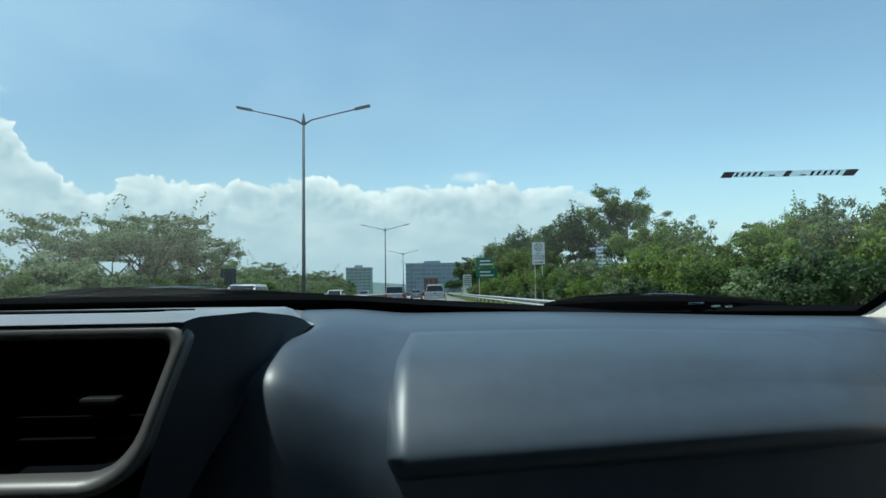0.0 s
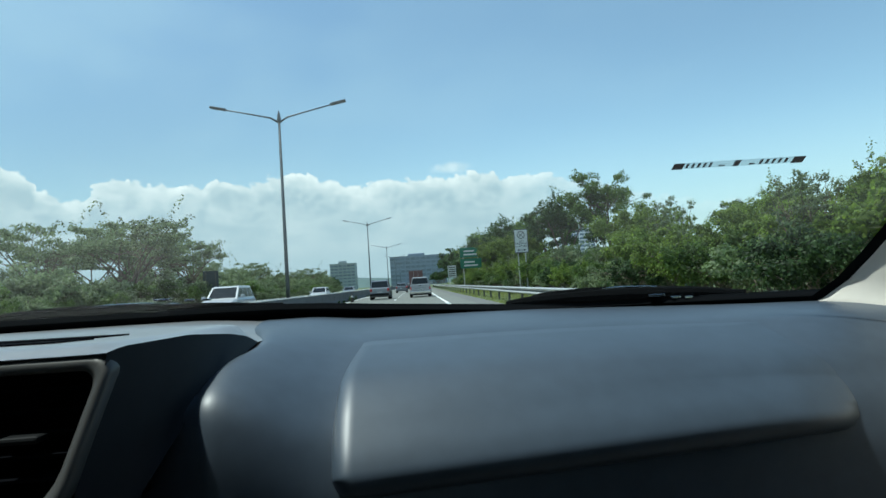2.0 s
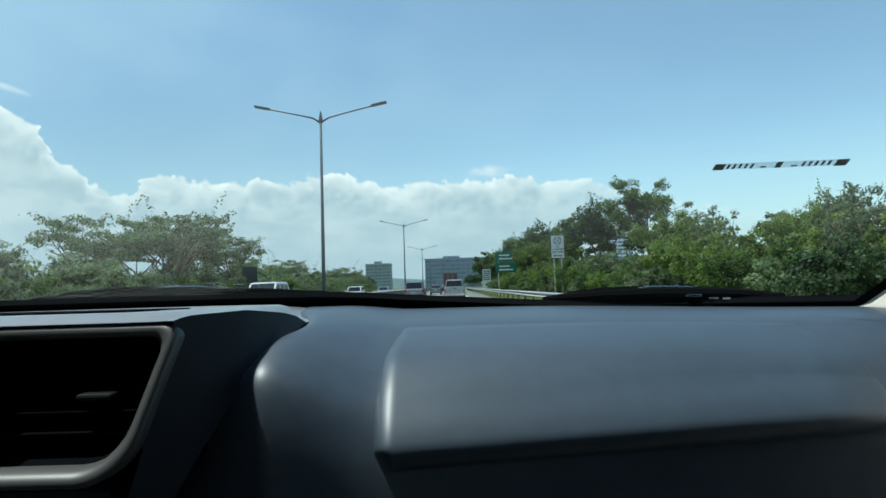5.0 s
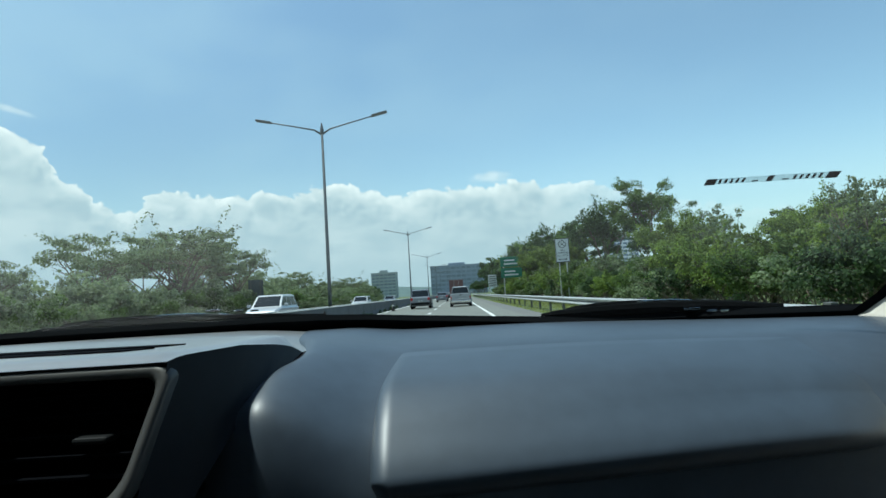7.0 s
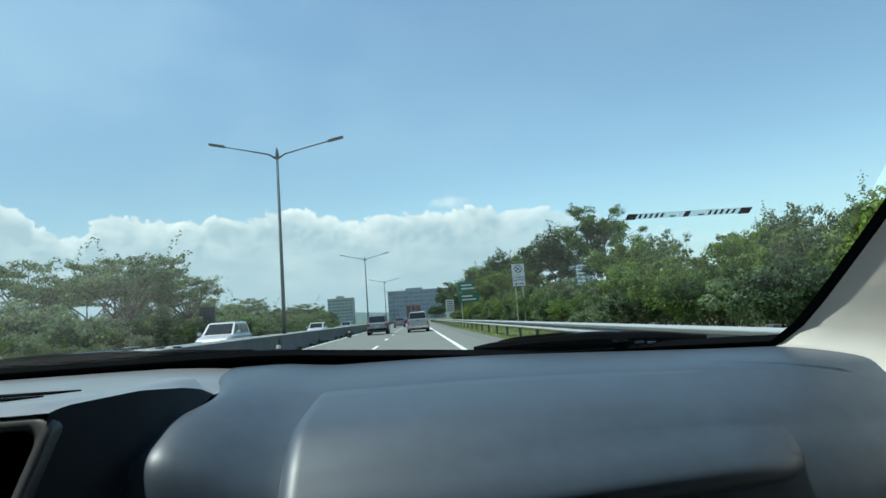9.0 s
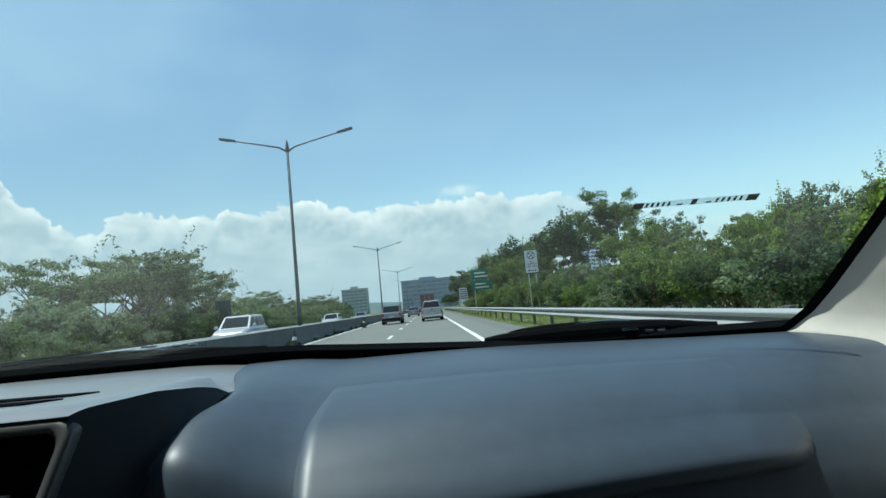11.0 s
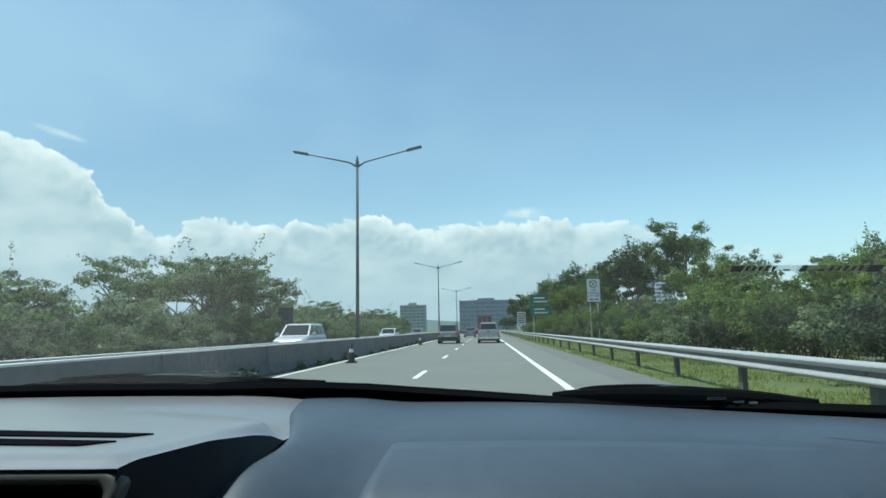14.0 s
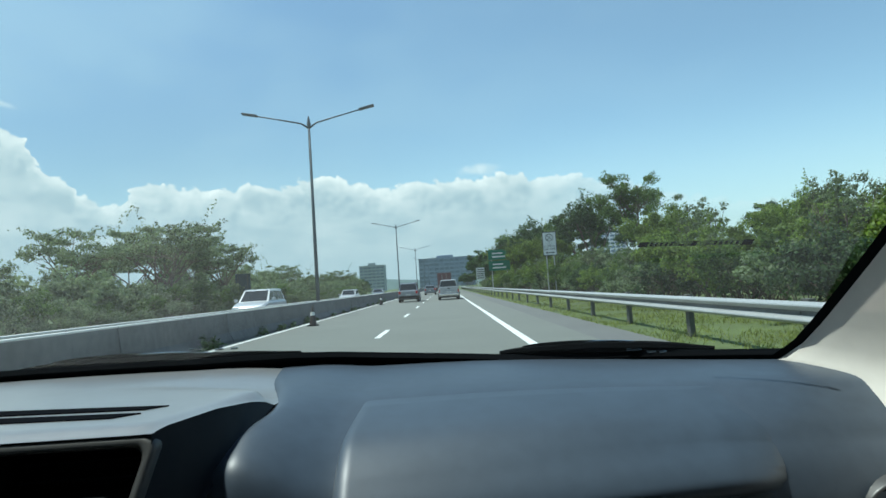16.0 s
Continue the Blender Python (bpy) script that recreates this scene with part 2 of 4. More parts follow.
M["galvanised"] = material("galvanised_steel", (0.42, 0.43, 0.42), 0.5, 0.3, vary=0.15, scale=2.5)
# darker grey that puts the rail trough's shade into colour
M["trough_shade"] = material("trough_shade_grey", (0.15, 0.155, 0.145), 0.85, vary=0.5, scale=1.2, fine=14)
M["post"] = material("weathered_post", (0.11, 0.11, 0.10), 0.7, 0.2, vary=0.3, scale=4)
M["lamp_pole"] = material("lamp_pole_steel", (0.075, 0.092, 0.098), 0.55, 0.3, vary=0.2, scale=1.2)
M["lamp_head"] = material("lamp_head", (0.10, 0.11, 0.12), 0.5, 0.2, vary=0.15)
M["bark"] = material("bark", (0.13, 0.10, 0.075), 0.9, vary=0.4, scale=3, bump=0.6, bump_scale=25)
M["leaf_a"] = leaf_material("leaf_mid_green", (0.080, 0.122, 0.036))
M["leaf_b"] = leaf_material("leaf_bright_green", (0.122, 0.168, 0.042))
# paled and greyed, to put haze into the leaf colour
M["leaf_c"] = leaf_material("leaf_hazed_green", (0.130, 0.162, 0.085))
M["leaf_d"] = leaf_material("leaf_dark_green", (0.052, 0.084, 0.033))
M["water"] = material("bay_water", (0.30, 0.36, 0.38), 0.25, vary=0.1, scale=0.02, bump=0.15, bump_scale=0.6)
M["hill"] = material("far_hill", (0.10, 0.15, 0.14), 0.95, vary=0.25, scale=0.02)
# blue-grey wall, lightened to put distance haze into its colour
M["blue_wall"] = material("hazed_blue_grey_cladding", (0.22, 0.28, 0.35), 0.5, vary=0.15, scale=0.05)
M["grey_wall"] = material("grey_green_wall", (0.33, 0.38, 0.38), 0.7, vary=0.15, scale=0.05)
M["white_wall"] = material("white_render", (0.66, 0.67, 0.66), 0.8, vary=0.1, scale=0.05)
# pane colour kept near the wall's, as haze flattens contrast
M["far_glass"] = material("hazed_window_glass", (0.17, 0.215, 0.265), 0.3, vary=0.3, scale=0.1, each=0.5)
M["dash"] = material("charcoal_dash_plastic", (0.054, 0.072, 0.097), 0.44, vary=0.20, scale=7, bump=0.10, bump_scale=900, spec=0.6)
M["pad"] = material("airbag_panel_plastic", (0.050, 0.069, 0.094), 0.46, vary=0.20, scale=6, bump=0.10, bump_scale=900, spec=0.75)
# near-black that carries the shade of the housing's side
M["hood_side"] = material("shade_dark_plastic", (0.014, 0.018, 0.024), 0.55, vary=0.15, scale=7, bump=0.1, bump_scale=900, spec=0.2)
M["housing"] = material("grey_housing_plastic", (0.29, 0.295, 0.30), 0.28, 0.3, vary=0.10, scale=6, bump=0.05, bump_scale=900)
M["frame"] = material("satin_grey_frame", (0.10, 0.098, 0.094), 0.40, 0.3, vary=0.08, scale=8)
M["black"] = material("black_plastic", (0.008, 0.009, 0.010), 0.6, vary=0.2, scale=10, spec=0.15)
# shade inside ducts and slots, put into a near-black colour
M["void"] = material("recess_shade_black", (0.004, 0.0045, 0.006), 0.95, vary=0.2, scale=10, spec=0.02)
M["frit"] = material("black_frit", (0.004, 0.005, 0.006), 0.9, vary=0.1, spec=0.04)
M["rubber"] = material("black_rubber", (0.005, 0.0055, 0.006), 0.85, vary=0.2, scale=20, spec=0.03)
M["beige"] = material("beige_pillar_trim", (0.80, 0.755, 0.68), 0.75, vary=0.06, scale=5, bump=0.1, bump_scale=700)
M["grey_cloth"] = material("pale_headliner", (0.36, 0.35, 0.33), 0.95, vary=0.08, scale=9)
M["carpet"] = material("dark_carpet", (0.09, 0.085, 0.08), 0.95, vary=0.15, scale=20, bump=0.3, bump_scale=200)
M["door_card"] = material("door_card_vinyl", (0.20, 0.19, 0.175), 0.7, vary=0.1, scale=8, bump=0.1, bump_scale=500)
M["cabin"] = material("cabin_plastic", (0.06, 0.06, 0.06), 0.8, vary=0.1, scale=5)
M["white_paint"] = material("white_car_paint", (0.50, 0.51, 0.52), 0.3, vary=0.04, coat=0.6)
M["pickup_paint"] = material("pearl_grey_white_paint", (0.38, 0.39, 0.40), 0.35, vary=0.06, coat=0.5)
M["silver_paint"] = material("silver_car_paint", (0.26, 0.275, 0.30), 0.32, 0.5, vary=0.05, coat=0.6)
M["grey_paint"] = material("grey_car_paint", (0.20, 0.22, 0.25), 0.32, 0.5, vary=0.05, coat=0.6)
M["host_paint"] = material("dark_car_paint", (0.05, 0.055, 0.06), 0.32, 0.4, vary=0.05, coat=0.6)
M["red_paint"] = material("faded_red_truck_paint", (0.15, 0.07, 0.065), 0.55, vary=0.2, scale=1.5)
M["car_glass"] = material("tinted_car_glass", (0.012, 0.016, 0.019), 0.12, vary=0.1, spec=0.35)
M["tail"] = material("red_tail_lens", (0.42, 0.02, 0.02), 0.2, vary=0.1)
M["head"] = material("headlamp_lens", (0.65, 0.68, 0.70), 0.12, vary=0.1)
M["chrome"] = material("chrome", (0.7, 0.7, 0.7), 0.12, 1.0, vary=0.03)
M["sign_white"] = material("sign_white", (0.74, 0.74, 0.72), 0.5, vary=0.06)
M["sign_black"] = material("sign_black", (0.03, 0.03, 0.032), 0.5, vary=0.1)
M["sign_green"] = material("sign_green", (0.01, 0.16, 0.09), 0.45, vary=0.08)
M["orange"] = material("grimy_orange_plastic", (0.034, 0.024, 0.020), 0.6, vary=0.2, scale=5)
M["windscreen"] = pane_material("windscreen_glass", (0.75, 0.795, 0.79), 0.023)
# tints of the unseen side panes are set to shape light on the dashboard
M["side_glass"] = pane_material("side_glass", (0.50, 0.51, 0.51))
M["tinted_glass"] = pane_material("tinted_side_glass", (0.16, 0.165, 0.165))


# ---- mesh helpers ----
def mesh_ob(name, verts, faces, mat, parent=None, smooth=False, label=""):
    me = bpy.data.meshes.new(name)
    me.from_pydata([tuple(v) for v in verts], [], faces)
    me.materials.append(mat)
    if smooth:
        me.shade_smooth()
    ob = new(name, me)
    if parent:
        ob.parent = parent
    return tagged(ob, label)


def part(name, bm, mat, parent=None, label="", smooth=False):
    me = bpy.data.meshes.new(name)
    bmesh.ops.recalc_face_normals(bm, faces=bm.faces[:])
    bm.to_mesh(me)
    bm.free()
    me.materials.append(mat)
    if smooth:
        me.shade_smooth()
    ob = new(name, me)
    if parent:
        ob.parent = parent
    return tagged(ob, label)


def add_box(bm, x0, x1, y0, y1, z0, z1, bevel=0.0, m=None):
    r = bmesh.ops.create_cube(bm, size=1.0, matrix=(m or Matrix()) @ Matrix.LocRotScale(((x0 + x1) / 2, (y0 + y1) / 2, (z0 + z1) / 2), None, (x1 - x0, y1 - y0, z1 - z0)))
    if bevel:
        es = list({e for v in r["verts"] for e in v.link_edges})
        bmesh.ops.bevel(bm, geom=es, offset=bevel, segments=2, affect="EDGES", profile=0.5)
    return bm


def box(x0, x1, y0, y1, z0, z1, bevel=0.0, m=None):
    return add_box(bmesh.new(), x0, x1, y0, y1, z0, z1, bevel, m)


def add_tube(bm, pts, radii, seg=8, cap=True):
    """A round bar along pts with a radius at each."""
    rings, pts = [], [Vector(p) for p in pts]
    for i, p in enumerate(pts):
        d = (pts[min(i + 1, len(pts) - 1)] - pts[max(i - 1, 0)]).normalized()
        q = d.to_track_quat("Z", "Y")
        rings.append([bm.verts.new(p + q @ Vector((radii[i] * math.cos(k * math.tau / seg), radii[i] * math.sin(k * math.tau / seg), 0))) for k in range(seg)])
    for a, b in zip(rings, rings[1:]):
        for k in range(seg):
            bm.faces.new((a[k], a[(k + 1) % seg], b[(k + 1) % seg], b[k]))
    if cap:
        bm.faces.new(rings[0][::-1])
        bm.faces.new(rings[-1])
    return bm


def add_prism(bm, outline, p0, ux, uy, un, depth):
    """An outline in the plane of ux and uy, given depth along un."""
    p0, ux, uy, un = Vector(p0), Vector(ux), Vector(uy), Vector(un)
    a = [bm.verts.new(p0 + ux * u + uy * v) for u, v in outline]
    b = [bm.verts.new(p0 + ux * u + uy * v + un * depth) for u, v in outline]
    n = len(a)
    bm.faces.new(a[::-1])
    bm.faces.new(b)
    for i in range(n):
        bm.faces.new((a[i], a[(i + 1) % n], b[(i + 1) % n], b[i]))
    return bm


def loft(rows, close=False):
    """A skin over rows of points."""
    bm = bmesh.new()
    vs = [[bm.verts.new(p) for p in r] for r in rows]
    for a, b in zip(vs, vs[1:]):
        n = len(a)
        for i in range(n if close else n - 1):
            bm.faces.new((a[i], a[(i + 1) % n], b[(i + 1) % n], b[i]))
    return bm


def thing(name, label, category, x=0, y=0, z=0, group="", kind=""):
    ob = new(name)
    ob.location = (x, y, z)
    ob.empty_display_size = 0.2
    return tagged(ob, label, category, group, kind)


def write(text, size, m, mat, parent, name="lettering"):
    cu = bpy.data.curves.new(name, "FONT")
    cu.body, cu.size, cu.align_x, cu.align_y, cu.extrude = text, size, "CENTER", "CENTER", 0.002
    tmp = bpy.data.objects.new(name, cu)
    scene.collection.objects.link(tmp)
    me = bpy.data.meshes.new_from_object(tmp.evaluated_get(bpy.context.evaluated_depsgraph_get()))
    bpy.data.objects.remove(tmp)
    me.materials.clear()
    me.materials.append(mat)
    ob = new(name, me)
    ob.parent, ob.matrix_basis = parent, m
    return ob


# ---- ground and road ----
def strip(name, x0, x1, y0, y1, z, mat, label, category="road", kind="structure", nx=1, ny=1):
    vs = [(x0 + (x1 - x0) * i / nx, y0 + (y1 - y0) * j / ny, z) for j in range(ny + 1) for i in range(nx + 1)]
    fs = [(j * (nx + 1) + i, j * (nx + 1) + i + 1, (j + 1) * (nx + 1) + i + 1, (j + 1) * (nx + 1) + i) for j in range(ny) for i in range(nx)]
    return tagged(mesh_ob(name, vs, fs, mat), label, category, "", kind)


def slab(name, x0, x1, y0, y1, z0, z1, mat, label, category, kind="structure"):
    return tagged(part(name, box(x0, x1, y0, y1, z0, z1), mat), label, category, "", kind)


strip("ground", -3500, 3500, -3000, 4500, -0.06, M["grass"], "rough green and brown grass ground", "ground", nx=20, ny=20)
slab("road", -6.3, 3.1, -60, 900, -0.3, 0.0, M["asphalt"], "pale grey asphalt carriageway of the expressway", "road")
slab("shoulder", 3.1, 4.1, -60, 900, -0.3, -0.012, M["shoulder"], "narrow dusty asphalt shoulder beside the carriageway", "shoulder")
slab("opposite_road", -17.5, -7.9, -60, 900, -0.3, 0.0, M["asphalt"], "pale grey asphalt of the opposite carriageway", "road")
for nm, x0, x1 in (("edge_line_right", 1.68, 1.86), ("edge_line_left", -6.02, -5.86), ("edge_line_far", -16.4, -16.25), ("edge_line_median", -8.5, -8.35)):
    slab(nm, x0, x1, -60, 700, -0.01, 0.004, M["paint"], "worn white solid edge line on asphalt", "road marking")
lane_dash = tagged(part("lane_dash", box(-0.075, 0.075, -1.5, 1.5, -0.01, 0.004), M["paint"]), "white broken lane marking on asphalt", "road marking", "lane markings")
lane_dash.location = (-1.80, 6.6, 0)
for k in range(1, 26):
    copy_thing(lane_dash, pose(-1.80, 6.6 + 10.9 * k, 0))
for k in range(0, 16):
    copy_thing(lane_dash, pose(-12.4, 12 + 10.9 * k, 0))


# ---- median barrier ----
def barrier(length=5.96):
    """One precast barrier unit, narrow at the top, with a pale cap edge."""
    t = thing("barrier_unit", "weathered grey precast concrete median barrier unit", "barrier", group="median barrier units")
    prof = [(-0.28, 0), (0.28, 0), (0.28, 0.08), (0.15, 0.30), (0.10, 0.86), (-0.10, 0.86), (-0.15, 0.30), (-0.28, 0.08)]
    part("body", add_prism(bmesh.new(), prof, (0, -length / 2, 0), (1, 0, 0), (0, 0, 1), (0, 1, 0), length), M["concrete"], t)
    # cap much paler than the body below it
    part("cap", box(-0.115, 0.115, -length / 2, length / 2, 0.862, 0.90, 0.008), M["cap"], t, "pale top edge")
    return t


b0 = barrier()
b0.matrix_basis = pose(-6.58, 3, 0)
for k in range(-5, 38):
    if k:
        copy_thing(b0, pose(-6.58, 3 + 6 * k, 0))
for k in range(-5, 38):
    copy_thing(b0, pose(-7.62, 3 + 6 * k, 0))
slab("median_fill", -7.34, -6.86, -60, 400, -0.2, 0.25, M["grass"], "soil and weeds between the two median barriers", "median")


# ---- guardrail ----
def guardrail():
    t = thing("guardrail", "galvanised steel double-wave guardrail on short posts", "guardrail", 4.8, 0, 0)
    prof = [(0.0, 0.445), (-0.012, 0.455), (-0.088, 0.482), (-0.095, 0.500), (-0.088, 0.518), (-0.010, 0.575), (-0.004, 0.597), (-0.010, 0.619), (-0.088, 0.676), (-0.095, 0.694), (-0.088, 0.712), (-0.012, 0.739), (0.0, 0.749)]
    ring = prof + [(x + 0.006, z) for x, z in prof[::-1]]
    first = {}
    for k in range(-9, 46):
        y = 2.0 + 4.0 * k
        if not first:
            bm = bmesh.new()
            add_prism(bm, ring, (0, -2.0, 0), (1, 0, 0), (0, 0, 1), (0, 1, 0), 4.0)
            first["beam"] = part("beam", bm, M["galvanised"], t, "bright galvanised double-wave beam")
            # strip along the trough, coloured darker to draw its shade
            shade_strip = add_prism(bmesh.new(), [(-0.0865, 0.5155), (-0.0125, 0.572), (-0.0065, 0.597), (-0.0125, 0.622), (-0.0865, 0.6785), (-0.0835, 0.6785), (-0.009, 0.622), (-0.003, 0.597), (-0.009, 0.572), (-0.0835, 0.5155)], (-0.002, -2.0, 0), (1, 0, 0), (0, 0, 1), (0, 1, 0), 4.0)
            first["shade_strip"] = part("shade_strip", shade_strip, M["trough_shade"], t, "darker strip drawn for the shade in the trough of the beam")
            first["post"] = part("post", box(0.06, 0.16, -0.09, 0.09, -0.10, 0.78, 0.006), M["post"], t)
            first["spacer"] = part("spacer", box(0.0, 0.06, -0.07, 0.07, 0.45, 0.74, 0.004), M["post"], t)
            first["bolt"] = part("bolt", add_tube(bmesh.new(), [(-0.026, 0, 0.595), (0.0, 0, 0.595)], [0.02, 0.02], 8), M["post"], t)
            for n in first:
                first[n].location.y = y + (2.0 if n not in ("beam", "shade_strip") else 0)
        else:
            for n, o in first.items():
                c = o.copy()
                scene.collection.objects.link(c)
                c.location.y = y + (2.0 if n not in ("beam", "shade_strip") else 0)
    return t


guardrail()


# ---- street lamps ----
def street_lamp():
    t = thing("street_lamp", "tall tapered steel street lamp with two arms, standing in the median", "street lamp", group="median street lamps")
    part("pole", add_tube(bmesh.new(), [(0, 0, 0.1), (0, 0, 4), (0, 0, 11.0)], [0.115, 0.10, 0.065], 14), M["lamp_pole"], t, smooth=True)
    part("base_plate", box(-0.2, 0.2, -0.2, 0.2, 0.2, 0.30, 0.01), M["lamp_pole"], t)
    part("collar", add_tube(bmesh.new(), [(0, 0, 10.75), (0, 0, 10.95), (0, 0, 11.25), (0, 0, 11.45)], [0.085, 0.12, 0.07, 0.02], 12), M["lamp_head"], t)
    for s in (-1, 1):
        part("arm", add_tube(bmesh.new(), [(0, 0, 10.75), (0.45 * s, 0, 11.05), (1.6 * s, 0, 11.33), (3.0 * s, 0, 11.65)], [0.06, 0.05, 0.042, 0.035], 8), M["lamp_pole"], t, smooth=True)
        part("lamp_head", box(-0.45, 0.45, -0.16, 0.16, -0.05, 0.06, 0.03, pose(3.35 * s, 0, 11.74, 0, -12 * s, 0)), M["lamp_head"], t, "flat dark lamp head")
    return t


LAMP_X = -7.1
l0 = street_lamp()
l0.matrix_basis = pose(LAMP_X, 34, 0)
for k in range(-1, 5):
    if k:
        copy_thing(l0, pose(LAMP_X, 34 + 61 * k, 0))


# ---- vehicles ----
def wheel(parent, x, y, r, w):
    o = new("wheel")
    o.parent, o.location = parent, (x, y, r)
    s = 1 if x > 0 else -1
    part("tyre", add_tube(bmesh.new(), [(-w / 2, 0, 0), (-w / 2 * 0.8, 0, 0), (w / 2 * 0.8, 0, 0), (w / 2, 0, 0)], [r * 0.9, r, r, r * 0.9], 22), M["rubber"], o, smooth=False)
    bm = add_tube(bmesh.new(), [(s * w * 0.42, 0, 0), (s * w * 0.53, 0, 0)], [r * 0.66, r * 0.58], 16)
    for k in range(5):
        add_box(bm, s * w * 0.5 - 0.02, s * w * 0.5 + 0.03, -0.03, 0.03, 0.03, r * 0.6, 0, pose(0, 0, 0, 72 * k, 0, 0))
    part("rim", bm, M["galvanised"], o)


def vehicle(name, label, category, paint, L, W, H, belt, hood, ys, deck=None, wheel_r=0.34, top=0.80, rails=False, group=""):
    """ys: back of the cabin at the belt, back of the roof, front of the roof, foot of the windscreen. Forward is +y."""
    t = thing(name, label, category, group=group)
    hw, yb, yf = W / 2, -L / 2, L / 2
    cb, rb, rf, cf = ys
    deck = deck or belt

    def ring(y, w, zlo, zhi):
        return [(-w * 0.86, y, zlo), (-w, y, zlo + 0.16), (-w * 1.0, y, (zlo + zhi) / 2), (-w * 0.985, y, zhi - 0.09), (-w * 0.90, y, zhi),
                (w * 0.90, y, zhi), (w * 0.985, y, zhi - 0.09), (w, y, (zlo + zhi) / 2), (w, y, zlo + 0.16), (w * 0.86, y, zlo)]

    sill = 0.24
    rows = [ring(yb, hw * 0.90, 0.42, deck - 0.06), ring(yb + 0.07, hw * 0.97, 0.32, deck), ring(yb + 0.4, hw, sill, deck), ring(cb - 0.01, hw, sill, deck),
            ring(cb + 0.05, hw, sill, belt), ring(0, hw, sill, belt), ring(cf, hw, sill, belt), ring(cf + 0.1, hw, sill, hood + 0.04), ring(yf - 0.45, hw * 0.985, sill, hood - 0.04),
            ring(yf - 0.12, hw * 0.92, 0.28, hood - 0.14), ring(yf, hw * 0.84, 0.36, hood - 0.26)]
    bm = loft(rows, True)
    bm.faces.new([v for v in bm.verts][:10])
    bm.verts.ensure_lookup_table()
    bm.faces.new([bm.verts[i] for i in range(len(bm.verts) - 10, len(bm.verts))])
    part("body", bm, paint, t, smooth=False)
    # cabin
    bw, tw = hw * 0.90, hw * top
    mid = (belt + H) / 2
    low = [(-bw, cb, belt - 0.03), (bw, cb, belt - 0.03), (bw, cf, belt - 0.03), (-bw, cf, belt - 0.03)]
    high = [(-tw, rb, H - 0.05), (tw, rb, H - 0.05), (tw, rf, H - 0.05), (-tw, rf, H - 0.05)]
    crown = [(-tw * 0.88, rb + 0.12, H), (tw * 0.88, rb + 0.12, H), (tw * 0.88, rf - 0.15, H), (-tw * 0.88, rf - 0.15, H)]
    bm = loft([low, high, crown], True)
    bm.verts.ensure_lookup_table()
    bm.faces.new(bm.verts[8:12])
    part("cabin", bm, paint, t)
    V3 = [Vector(p) for p in low + high]

    def glass(nm, quad, u0, u1, v0, v1):
        a, b, c, d = [V3[i] for i in quad]                 # low-left, low-right, high-right, high-left
        P = lambda u, v: (a * (1 - u) + b * u) * (1 - v) + (d * (1 - u) + c * u) * v
        n = (b - a).cross(d - a).normalized()
        mid_pt = P(0.5, 0.5)
        if n.dot(mid_pt - Vector((0, (cb + cf) / 2, mid))) < 0:
            n = -n
        q = [P(u0, v0), P(u1, v0), P(u1, v1), P(u0, v1)]
        bm = bmesh.new()
        va, vb = [bm.verts.new(p - n * 0.01) for p in q], [bm.verts.new(p + n * 0.008) for p in q]
        bm.faces.new(va[::-1]), bm.faces.new(vb)
        for i in range(4):
            bm.faces.new((va[i], va[(i + 1) % 4], vb[(i + 1) % 4], vb[i]))
        part(nm, bm, M["car_glass"], t)

    glass("rear_window", (0, 1, 5, 4), 0.035, 0.965, 0.10, 0.93)
    glass("windscreen", (2, 3, 7, 6), 0.06, 0.94, 0.10, 0.95)
    for s in ((1, 2, 6, 5), (3, 0, 4, 7)):
        cuts = ((0.05, 0.30), (0.335, 0.62), (0.655, 0.95))
        for u0, u1 in cuts:
            glass("side_window", s, u0, u1, 0.14, 0.88)
    # bumpers, lamps, plate, mirrors, wheels
    part("rear_bumper", box(-hw * 0.93, hw * 0.93, yb - 0.06, yb + 0.10, 0.36, 0.58, 0.03), M["black"] if rails else paint, t)
    part("front_bumper", box(-hw * 0.88, hw * 0.88, yf - 0.14, yf + 0.05, 0.30, 0.50, 0.03), M["black"] if rails else paint, t)
    part("grille", box(-hw * 0.45, hw * 0.45, yf - 0.10, yf + 0.03, 0.53, hood - 0.24, 0.02), M["black"], t)
    part("rear_plate", box(-0.19, 0.19, yb - 0.075, yb - 0.02, 0.62, 0.74, 0.004), M["sign_white"], t, "white plate with dark bars")
    part("plate_bar", box(-0.14, 0.14, yb - 0.082, yb - 0.076, 0.655, 0.705), M["sign_black"], t)
    for s in (-1, 1):
        part("tail_light", box(s * hw * 0.84 - 0.10, s * hw * 0.84 + 0.10, yb - 0.02, yb + 0.20, deck - 0.30, deck - 0.06, 0.02), M["tail"], t, "red tail light")
        part("headlight", box(s * hw * 0.68 - 0.18, s * hw * 0.68 + 0.18, yf - 0.26, yf + 0.015, hood - 0.30, hood - 0.17, 0.02), M["head"], t, "clear headlight")
        part("mirror", box(s * (hw + 0.12) - 0.10, s * (hw + 0.12) + 0.10, cf - 0.38, cf - 0.26, belt + 0.02, belt + 0.18, 0.03), paint, t)
        part("door_handle", box(s * hw * 0.99 - 0.02, s * hw * 0.99 + 0.02, -0.3, -0.12, belt - 0.16, belt - 0.13, 0.004), M["chrome"], t)
